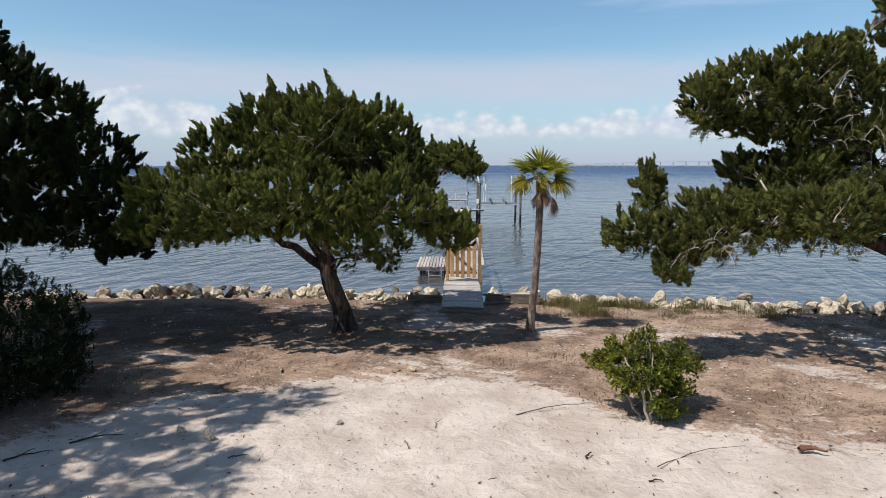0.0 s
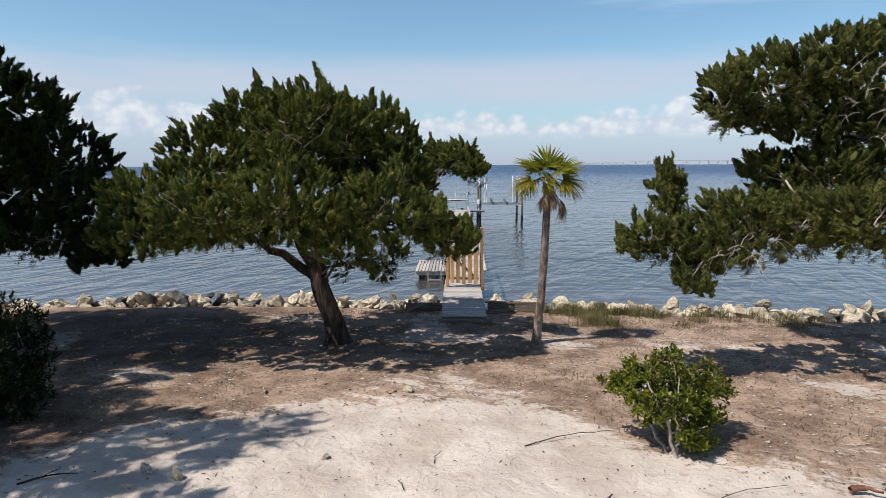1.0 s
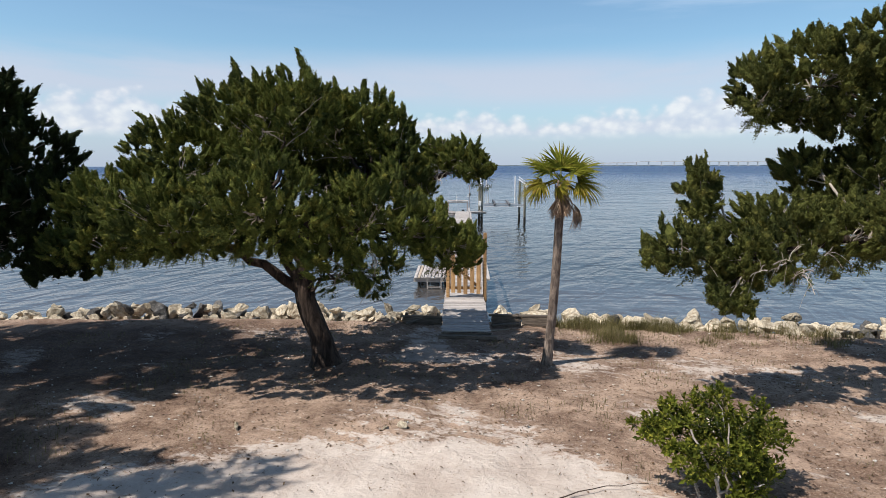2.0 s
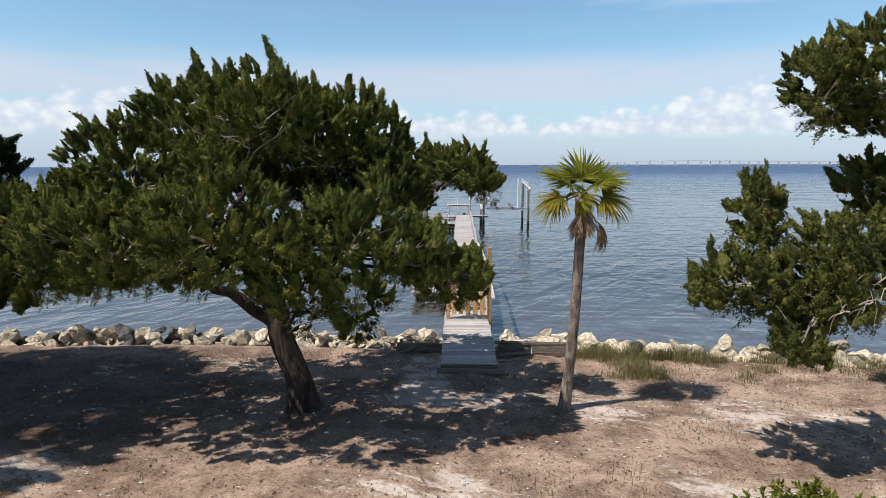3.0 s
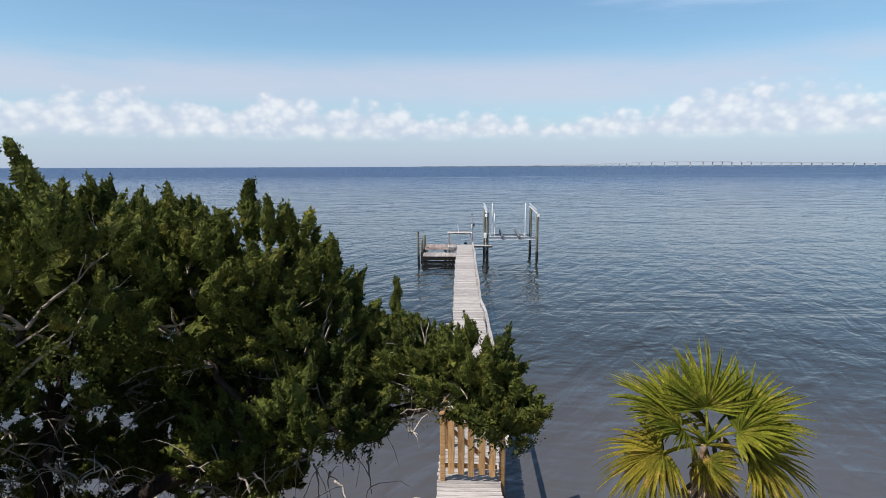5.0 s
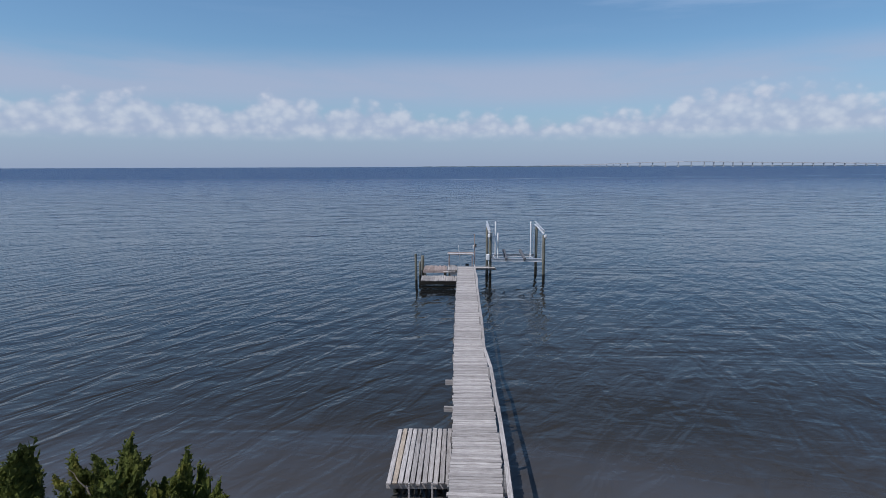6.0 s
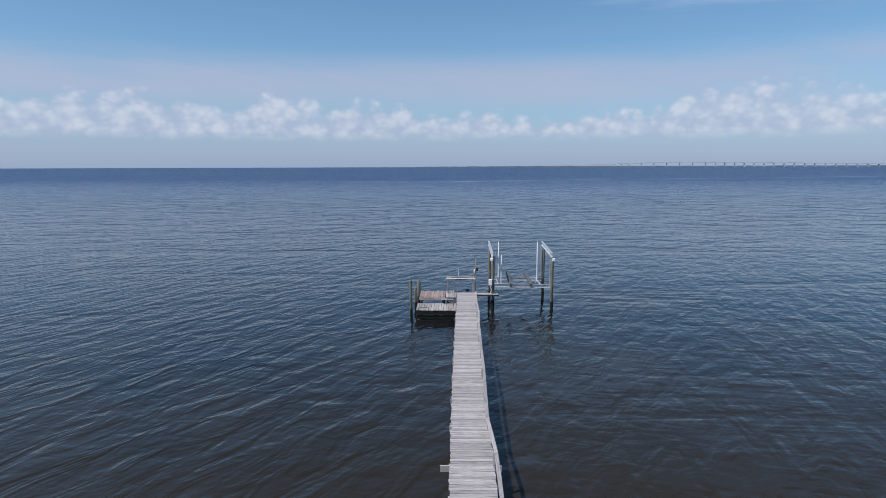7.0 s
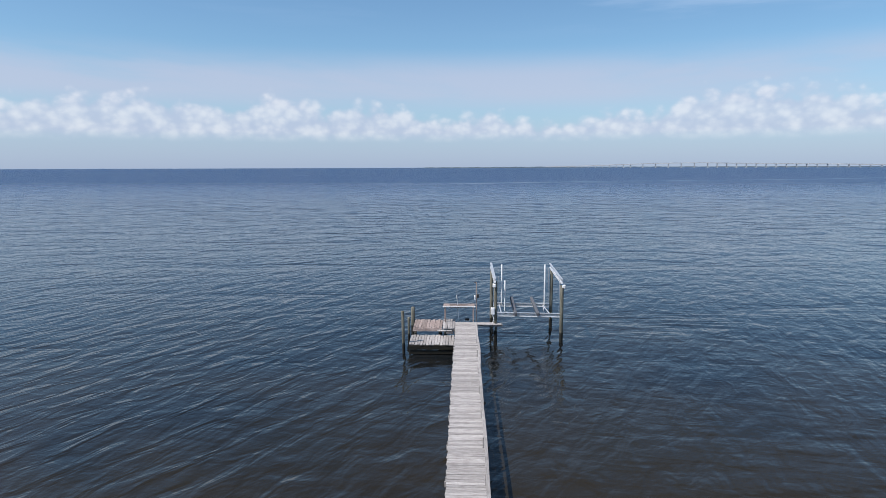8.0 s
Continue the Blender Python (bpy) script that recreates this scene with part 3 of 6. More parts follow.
def plank_mesh(name, length, width, thick, bow=0.0):
    """A board along x with worn corners and a slight cup."""
    bm = bmesh.new()
    n = 3
    xs = np.linspace(-length / 2, length / 2, n)
    rows = []
    for i, x in enumerate(xs):
        e = 0.006 if i in (0, n - 1) else 0.0
        z = bow * (1 - (2 * x / length) ** 2)
        ring = [(-width / 2 + e, -thick), (width / 2 - e, -thick), (width / 2 - e, -0.006), (width / 2 - 0.008, 0), (-width / 2 + 0.008, 0), (-width / 2 + e, -0.006)]
        rows.append([bm.verts.new((x, a, b + z)) for a, b in ring])
    for r0, r1 in zip(rows, rows[1:]):
        for k in range(6):
            bm.faces.new((r0[k], r1[k], r1[(k + 1) % 6], r0[(k + 1) % 6]))
    bm.faces.new(rows[0])
    bm.faces.new(rows[-1][::-1])
    bmesh.ops.recalc_face_normals(bm, faces=bm.faces)
    return mesh_bm(name, bm)


def make_dock():
    dock = thing("dock", "long weathered grey timber dock on piles", "dock", (-0.2, 17.3, 0))
    at = Matrix.Translation((0.2, -17.3, 0))
    # cross beams with their ends standing out, and piles under them
    beam = mesh_bm("cross_beam", box((1.78, 0.05, 0.19), (0, 0, -0.095), 0.006))
    short = mesh_bm("cross_beam", box((1.36, 0.05, 0.19), (0, 0, -0.095), 0.006))
    pile = mesh_bm("pile", cylinder(0.105, 2.3, 10), True)
    y, k = 19.88, 0
    while y < 57:
        z = deck_height(y) - 0.26
        c = dock_left(y) + DOCK_W / 2
        long_one = k in (5, 6)
        for dy in ((-0.36,) if long_one else (-0.13, 0.13)):
            part("cross_beam", beam if long_one else short, M_PLANK, dock, m=at @ pose(c, y + dy, z + 0.05, 0, 0, -math.degrees(dock_turn(y))))
        for side in (-1, 1):
            part("pile", pile, M_PILE, dock, m=at @ pose(c + side * 0.5, y, z - 2.25))
        y += 2.42
        k += 1
    for off in (0.06, DOCK_W / 2, DOCK_W - 0.06):
        ys = np.array([17.35, 19, 21, 24, 28.4, 33, 37.8, 42, 46.3, 52, 57.2])
        rows = []
        for yy in ys:
            x, z = dock_left(yy) + off, deck_height(yy) - 0.036
            rows += [(x - 0.025, yy, z), (x + 0.025, yy, z), (x + 0.025, yy, z - 0.19), (x - 0.025, yy, z - 0.19)]
        i = np.arange(len(ys) - 1)[:, None] * 4 + np.arange(4)
        j = np.arange(len(ys) - 1)[:, None] * 4 + (np.arange(4) + 1) % 4
        quads = np.stack([i, j, j + 4, i + 4], -1).reshape(-1, 4)
        part("stringer", mesh_arrays("stringer", np.array(rows), quads), M_PLANK, dock, m=at)
    part("header", box((DOCK_W + 0.03, 0.04, 0.14), (0, 0, -0.07), 0.006), M_BULK, dock, m=at @ pose(dock_left(17.3) + DOCK_W / 2, 17.28, 0.062, 0, 0, 0))
    part("ground_sill", box((1.5, 0.12, 0.09), (0, 0, 0), 0.01), M_BULK, dock, m=at @ pose(-0.15, 17.12, -0.01, 0, 0, 0))
    # low side rail: cap boards on short posts
    post = mesh_bm("rail_post", box((0.085, 0.085, 0.75), (0, 0, -0.27), 0.008))
    stations = [21.6 + 2.42 * i for i in range(15)]
    cap_pts = []
    for yy in stations:
        out = float(np.interp(yy, (21, 30, 37), (0.10, 0.09, -0.03)))
        h = float(np.interp(yy, (21, 30, 36, 50, 56), (0.50, 0.44, 0.36, 0.34, 0.46)))
        x, z = dock_left(yy) + DOCK_W + out, deck_height(yy) + h
        cap_pts.append((x + float(rng.normal(0, 0.022)), yy, z))
        part("rail_post", post, M_PLANK, dock, m=at @ pose(x - 0.03, yy, z - 0.10))
    for a, b in zip(cap_pts, cap_pts[1:]):
        a, b = Vector(a), Vector(b)
        d = b - a
        ln = d.length - 0.006
        m = Matrix.Translation((a + b) / 2) @ d.to_track_quat("X", "Z").to_matrix().to_4x4()
        part("rail_cap", plank_mesh("rail_cap", ln, 0.115, 0.036, 0.004), M_PLANK, dock, m=at @ m)
    return dock, at


dock, dock_at = make_dock()


def make_gate():
    g = thing("dock_gate", "newer tan timber picket gate across the dock", "gate", (-0.42, 21.05, DECK_Z))
    picket = plank_mesh("picket", 1.22, 0.135, 0.022)
    for i in range(5):
        x = -0.335 + 0.197 * i
        part("picket", picket, M_GATE, g, m=pose(x + float(rng.normal(0, 0.008)), -0.05, 0.74 + float(rng.normal(0, 0.015)), 0, -90, 0) @ pose(0, 0, 0, 90, 0, 0))
    for z in (0.30, 1.14):
        at_rail = pose(0.03, -0.01, z, 90, 0, 0)
        rail = part("gate_rail", plank_mesh("gate_rail", 1.06, 0.09, 0.038), M_GATE, g, m=at_rail)
        part("hinge", box((0.05, 0.012, 0.03), (0, 0, 0), 0.003), M_BLACK, rail, "black strap hinge", m=at_rail.inverted() @ pose(0.52, -0.03, z))
    a, b = Vector((-0.40, 0.0, 1.1)), Vector((0.46, 0.0, 0.34))
    d = b - a
    part("brace", plank_mesh("brace", d.length, 0.09, 0.03), M_GATE, g, m=Matrix.Translation((a + b) / 2) @ pose(0, 0, 0, 0, math.degrees(math.atan2(-d.z, d.x)), 0) @ pose(0, 0, 0, 90, 0, 0))
    post = part("gate_post", box((0.10, 0.10, 1.75), (0, 0, 0.48), 0.008), M_GATE, g, m=pose(-0.50, 0, 0))
    part("post_cap", box((0.125, 0.125, 0.05), (0, 0, 1.37), 0.012), M_GATE, post)
    part("gate_post", box((0.105, 0.105, 2.6), (0, 0, 0.74), 0.008), M_GATE, g, "tall brown square post", m=pose(0.66, 0.08, 0))
    part("side_board", plank_mesh("side_board", 2.0, 0.19, 0.035), M_GATE, g, m=pose(0.665, 0.26, 1.02, 0, -90, 0))
    part("gate_post", box((0.095, 0.095, 2.2), (0, 0, 0.72), 0.008), M_GATE, g, "brown square post", m=pose(-0.55, 1.35, 0))


make_gate()


def make_platform(name, label, x0, x1, y0, y1, z, mat, count, turn, legs, warp=0.0, fit=0.84, under=None):
    """A small side platform whose boards run out along the dock."""
    cx, cy = (x0 + x1) / 2, (y0 + y1) / 2
    p = thing(name, label, "platform", (cx, cy, z), turn)
    w, l = x1 - x0, y1 - y0
    step = w / count
    board = plank_mesh("plank", l, step * fit, 0.036)
    for i in range(count):
        dz = float(rng.normal(0, warp))
        part("plank", board, mat, p, m=pose(-w / 2 + step * (i + 0.5), float(rng.normal(0, 0.02)), dz, float(rng.normal(0, 0.4)), float(rng.normal(0, 60 * warp)), 90 + float(rng.normal(0, 0.3))))
    for y in (-l / 2 + 0.12, 0.0, l / 2 - 0.12):
        part("joist", box((w, 0.045, 0.17), (0, y, -0.125), 0.005), under or M_PLANK, p)
    pile = mesh_bm("pile", cylinder(0.07, 2.2, 8), True)
    for x, y in legs:
        part("pile", pile, M_PILE, p, m=pose(x, y, -2.25))
    return p


near_platform = make_platform("side_platform", "low weathered boat step of grey boards beside the dock", -2.90, -1.27, 27.4, 30.62, -0.38, M_PLANK, 11, 3.0,
                              ((-0.6, -1.2), (0.55, -1.2), (-0.6, 1.5), (0.55, 1.5)), 0.004)
newer = [ob for ob in near_platform.children if ob.name.startswith("plank")][1]
newer.data = newer.data.copy()
newer.data.materials[0] = M_PLANK_TAN
tagged(newer, label="slightly tan newer board")
for x in (-0.22, 0.36):
    ladder_side = part("ladder_post", box((0.045, 0.045, 0.75), (0, 0, -0.33), 0.005), M_PLANK, near_platform, m=pose(x, -1.70, 0))
part("ladder_rung", box((0.58, 0.04, 0.05), (0, 0, 0), 0.005), M_PLANK, ladder_side, m=pose(-0.29, 0, -0.40))
end_low = make_platform("lower_platform", "low grey plank platform at the dock end", -5.12, -2.66, 54.0, 55.95, -0.25, M_PLANK, 16, 3.0,
                        ((-1.0, 0.8), (1.0, -0.8), (1.0, 0.8)), 0.006, 0.93, M_UNDERSHADE)
end_up = make_platform("upper_platform", "warped reddish-brown plank platform at the dock end", -5.15, -3.47, 56.0, 58.0, 0.13, M_PLANK_BROWN, 11, 3.0,
                       ((-0.7, -0.8), (0.7, -0.8), (0.7, 0.8)), 0.010, 0.96, M_UNDERSHADE)
landing = make_platform("landing", "grey plank landing where the dock widens", -3.43, -2.74, 55.9, 58.1, 0.165, M_PLANK, 5, 3.0, ((-0.2, -0.9), (-0.2, 0.9)), 0.003, 0.95)
part("face_board", box((1.68, 0.04, 0.16), (0, 0, -0.10), 0.005), M_PLANK_BROWN, end_up, m=pose(0, -1.03, 0))
part("step_board", plank_mesh("step_board", 0.85, 0.2, 0.04), M_PLANK, end_up, "pale loose board", m=pose(1.0, -1.16, -0.08, 0, 0, 2))


# added black board and beam in place of the platform's shaded underside
part("face_board", box((2.46, 0.045, 0.24), (0, 0, -0.17), 0.005), M_UNDERSHADE, end_low, "added dark face board standing for shade under the platform", m=pose(0, -0.95, 0))
part("waler", box((2.46, 0.07, 0.20), (0, 0, -0.45), 0.01), M_UNDERSHADE, end_low, "added black beam standing for shade at the waterline", m=pose(0, -0.88, 0))
part("step_block", box((0.42, 0.18, 0.13), (0, 0, 0), 0.01), M_PLANK, end_low, "pale timber step block", m=pose(0.95, 0.98, 0.14))


def make_mooring(x, y, top, r, label):
    ob = part("mooring_pile", mesh_bm("mooring_pile", cylinder(r, top + 3.0, 12, 0.94), True), M_PILE, m=pose(x, y, -3.0, float(rng.normal(0, 0.6)), float(rng.normal(0, 0.6)), 0))
    tagged(ob, label, "pile", "mooring piles")


make_mooring(-5.33, 54.2, 1.55, 0.085, "tall dark timber mooring pile at the platform corner")
make_mooring(-5.34, 56.1, 0.72, 0.075, "short grey timber mooring pile beside the platform")
make_mooring(-5.36, 58.1, 0.85, 0.12, "short thick timber mooring pile behind the platform")


def make_table():
    t = thing("cleaning_table", "open timber fish cleaning table with a sink slot", "table", (-2.52, 57.62, 0.19), 2.5)
    for x in (-0.84, 0.84):
        for y in (-0.27, 0.27):
            part("leg", box((0.07, 0.07, 0.92), (0, 0, 0.46), 0.006), M_PLANK_BROWN, t, m=pose(x, y, 0))
    for y, w in ((-0.24, 0.17), (0.24, 0.17)):
        part("top_board", plank_mesh("top_board", 1.88, w, 0.035), M_PLANK_BROWN, t, m=pose(0, y, 0.965))
    for x in (-0.75, 0.72):
        part("top_board", plank_mesh("top_board", 0.36, 0.31, 0.035), M_PLANK_BROWN, t, m=pose(x, 0, 0.963))
    part("sink", box((1.0, 0.3, 0.12), (0, 0, 0), 0.02), M_BLACK, t, "dark open sink", m=pose(-0.05, 0, 0.88))
    part("rim", box((1.92, 0.03, 0.06), (0, 0, 0), 0.004), M_PVC, t, "white edge strip", m=pose(0, -0.34, 0.93))
    v, f = tube_arrays(arc((-0.02, 0.1, -0.05), (-0.16, 0.2, 1.5), 0, 4), np.full(4, 0.016), 6)
    part("fishing_pole_holder", mesh_arrays("fishing_pole_holder", v, f), M_PVC, t, "thin white pole")
    part("stretcher", box((1.7, 0.04, 0.08), (0, 0, 0), 0.005), M_PLANK_BROWN, t, m=pose(0, 0.27, 0.80))
    p = thing("lamp_post", "slim dark post with a small lamp on the dock end", "lamp post", (-1.50, 57.62, 0.19))
    part("pole", box((0.06, 0.06, 2.35), (0, 0, 1.175), 0.006), M_PLANK_BROWN, p)
    part("arm", box((0.16, 0.05, 0.05), (0, 0, 0), 0.008), M_BLACK, p, m=pose(-0.05, 0, 2.34))
    part("lamp_head", box((0.09, 0.10, 0.26), (0, 0, 0), 0.02), M_PVC, p, "white lamp housing", m=pose(-0.09, -0.05, 1.42))
    part("meter_box", box((0.12, 0.12, 0.24), (0, 0, 0), 0.02), M_BLACK, p, "black box", m=pose(0.08, -0.03, 1.52))
    b = thing("tool_box", "small black box on the dock end", "box", (-2.05, 57.72, 0.19))
    part("body", box((0.24, 0.16, 0.10), (0, 0, 0.05), 0.012), M_BLACK, b)
    part("lid", box((0.25, 0.17, 0.035), (0, 0, 0.118), 0.012), M_BLACK, b)


make_table()


def make_boat_lift():
    lift = thing("boat_lift", "four-pile boat lift with an empty aluminium cradle", "boat lift", (1.55, 58.7, WATER_Z))
    m0 = Matrix.Translation((-1.55, -58.7, -WATER_Z))
    corner = {"fl": (-0.36, 57.15, 2.68), "fr": (3.45, 57.0, 2.55), "bl": (-0.62, 60.3, 2.75), "br": (3.10, 60.3, 2.85)}
    for x, y, top in corner.values():
        part("pile", mesh_bm("pile", cylinder(0.105, top + 2.8, 12, 0.95), True), M_PILE, lift, m=m0 @ pose(x, y, -2.8, float(rng.normal(0, 0.4)), float(rng.normal(0, 0.4)), 0))
    for a, b in (("fl", "bl"), ("fr", "br")):
        p, q = Vector((corner[a][0], 56.72, 2.80)), Vector((corner[b][0], 60.75, 3.10))
        d = q - p
        bm = box((d.length, 0.03, 0.26), (0, 0, 0), 0.004)
        for z in (-0.125, 0.125):
            box((d.length, 0.13, 0.016), (0, 0.05, z), 0, bm)
        part("top_beam", bm, M_ALU, lift, "pale aluminium top beam", m=m0 @ Matrix.Translation((p + q) / 2) @ d.to_track_quat("X", "Z").to_matrix().to_4x4())
        side = -1 if a == "fl" else 1
        part("motor", box((0.20, 0.30, 0.22), (0, 0, 0), 0.04), M_PVC, lift, "white winch motor", m=m0 @ pose(corner[a][0] + 0.08 * side, 56.86, 2.50))
        for e in (a, b):
            x, y, top = corner[e]
            v, f = tube_arrays(np.array([(x - side * 0.15, y, 3.0), (x - side * 0.15, y, 0.72)]), np.array([0.012, 0.012]), 5)
            part("cable", mesh_arrays("cable", v, f), M_ALU, lift, m=m0)
    for y, xa, xb, zc in ((57.1, -0.28, 3.36, 0.74), (60.15, -0.5, 3.02, 0.64)):
        bm = box((xb - xa, 0.03, 0.22), (0, 0, 0), 0.004)
        for z in (-0.105, 0.105):
            box((xb - xa, 0.14, 0.018), (0, 0, z), 0, bm)
        part("cradle_beam", bm, M_ALU, lift, "pale aluminium cradle beam", m=m0 @ pose((xa + xb) / 2, y, zc))
    for xa, xb in ((0.0, -0.12), (2.85, 2.62)):
        v, f = tube_arrays(np.array([(xa, 57.15, 0.72), (xb, 60.1, 0.64)]), np.array([0.045, 0.045]), 4)
        part("side_beam", mesh_arrays("side_beam", v, f), M_ALU, lift, m=m0)
    for x in (0.72, 2.0):
        bm = box((0.17, 3.9, 0.20), (0, 0, 0), 0.02)
        box((0.05, 3.4, 0.10), (0, 0, -0.12), 0.004, bm)
        part("bunk", bm, M_CARPET, lift, "dark carpeted bunk", m=m0 @ pose(x, 58.65, 0.92, 2.0, 8 if x < 1.5 else -8, 2.4))
    for x, y, top in ((0.02, 60.1, 3.25), (0.20, 58.4, 2.55), (2.70, 60.0, 3.28)):
        v, f = tube_arrays(np.array([(x, y, 0.66), (x, y, 1.6), (x, y, top - 0.06), (x, y, top)]), np.array([0.048, 0.048, 0.048, 0.02]), 8)
        part("guide_pole", mesh_arrays("guide_pole", v, f, True), M_PVC, lift, "white plastic guide pole", m=m0)
    v, f = tube_arrays(np.array([(2.55, 59.0, 0.55), (2.7, 60.0, 0.72)]), np.array([0.03, 0.03]), 6)
    part("guide_bracket", mesh_arrays("guide_bracket", v, f), M_ALU, lift, m=m0)
    part("control_box", box((0.24, 0.14, 0.42), (0, 0, 0), 0.03), M_PVC, lift, "white control box", m=m0 @ pose(-0.52, 57.0, 0.95))
    v, f = tube_arrays(arc((-0.52, 56.98, 0.72), (-0.42, 57.0, -0.2), 0, 5, 0.02), np.full(5, 0.022), 6)
    part("cable", mesh_arrays("cable", v, f), M_PVC, lift, m=m0)
    w = thing("walk_board", "narrow pale catwalk between dock and lift pile", "catwalk", (-0.75, 57.1, 0.05), 2)
    for y in (-0.14, 0.14):
        part("plank", plank_mesh("plank", 1.45, 0.25, 0.04), M_PLANK, w, m=pose(0, y, 0.14))
    part("beam", box((1.6, 0.05, 0.13), (0, 0, 0), 0.005), M_PLANK, w, m=pose(0, -0.1, 0.035))
    part("beam", box((1.6, 0.05, 0.13), (0, 0, 0), 0.005), M_PLANK, w, m=pose(0, 0.1, 0.035))
    part("leg", cylinder(0.05, 1.6, 8), M_PILE, w, m=pose(0.1, 0, -1.55))


make_boat_lift()


# ---- trees ----
def unit(v):
    return v / (np.linalg.norm(v, axis=-1, keepdims=True) + 1e-9)


def rise(u):
    """The outline of a plume from its foot (u = 0) to its pointed tip (u = 1)."""
    return np.sin(np.pi * np.clip(u, 0.0, 1.0) ** 0.72) ** 0.6 * (1 - 0.18 * u)


def plume_kit(seed, count=26, scales=164, fat=0.075, leaf=0.0275, loose=False):
    """A stock of plumes, pointing up: a closed knobbly core under a coat of short scale sprays; loose ones have no core."""
    gen = np.random.default_rng(seed)
    kit = []
    for _ in range(count):
        tall = fat * gen.uniform(1.4, 2.5)
        knob_u, knob_a = gen.random(13) * 0.95, gen.random(13) * 2 * np.pi
        bend = gen.normal(0, 0.16, 2) * tall

        def skin(u, a):
            d = np.abs((a[:, None] - knob_a + np.pi) % (2 * np.pi) - np.pi) * fat * 0.8
            lump = np.exp(-(((u[:, None] - knob_u) * 2 * tall) ** 2 + d ** 2) / (2 * (0.34 * fat) ** 2)).max(1)
            r = fat * rise(u) * (0.52 + 0.62 * lump)
            c = ((2 * u - 1) ** 2)[:, None] * bend
            return np.stack([r * np.cos(a) + c[:, 0], r * np.sin(a) + c[:, 1], (2 * u - 1) * tall], 1), lump

        u, a = gen.beta(1.45, 1.3, scales), gen.random(scales) * 2 * np.pi
        p, lump = skin(u, a)
        p = p * np.array([1, 1, 0.95]) * (gen.uniform(0.25, 1.35, (scales, 1)) if loose else gen.uniform(0.82, 1.16, (scales, 1)))
        out = unit(np.stack([np.cos(a), np.sin(a), 1.3 * (u - 0.35)], 1))
        d = unit(np.array([0, 0, 0.55]) + out * 0.60 + 0.60 * gen.standard_normal((scales, 3)))
        side = unit(np.cross(d, out + 0.5 * gen.standard_normal((scales, 3))))
        ln = (leaf * gen.uniform(0.7, 1.35, scales))[:, None]
        wd = (leaf * 0.34 * gen.uniform(0.7, 1.3, scales))[:, None]
        p = p - d * ln * 0.45
        coat = np.stack([p - side * wd, p + d * ln, p + side * wd], 1).reshape(-1, 3)
        if loose:
            kit.append((coat, np.arange(scales * 3).reshape(-1, 3)))
            continue
        rows = []
        for uu in (0.06, 0.25, 0.50, 0.74, 0.93):
            aa = np.linspace(0, 2 * np.pi, 6, endpoint=False) + gen.random() * 0.8
            ring, _ = skin(np.full(6, uu), aa)
            rows.append(ring * np.array([0.86, 0.86, 0.92]))
        k = np.arange(6)
        n = (k + 1) % 6
        tris = [np.stack([k + 6 * j, n + 6 * j, n + 6 * j + 6], 1) for j in range(4)] + [np.stack([k + 6 * j, n + 6 * j + 6, k + 6 * j + 6], 1) for j in range(4)]
        kit.append(join([(coat, np.arange(scales * 3).reshape(-1, 3)), (np.concatenate(rows), np.concatenate(tris))]))
    return kit


def plume(kit, centre, axis, size, gen, out, slim=1.0):
    """Set one plume of the stock at a place, along an axis."""
    v, t = kit[int(gen.integers(0, len(kit)))]
    spin = gen.random() * 2 * np.pi
    ref = np.array([math.cos(spin), math.sin(spin), 0.1])
    x = unit(np.cross(ref, axis))
    y = np.cross(axis, x)
    out.append(((v * np.array([slim, slim, 1.0]) * size) @ np.stack([x, y, axis]) + centre, t))


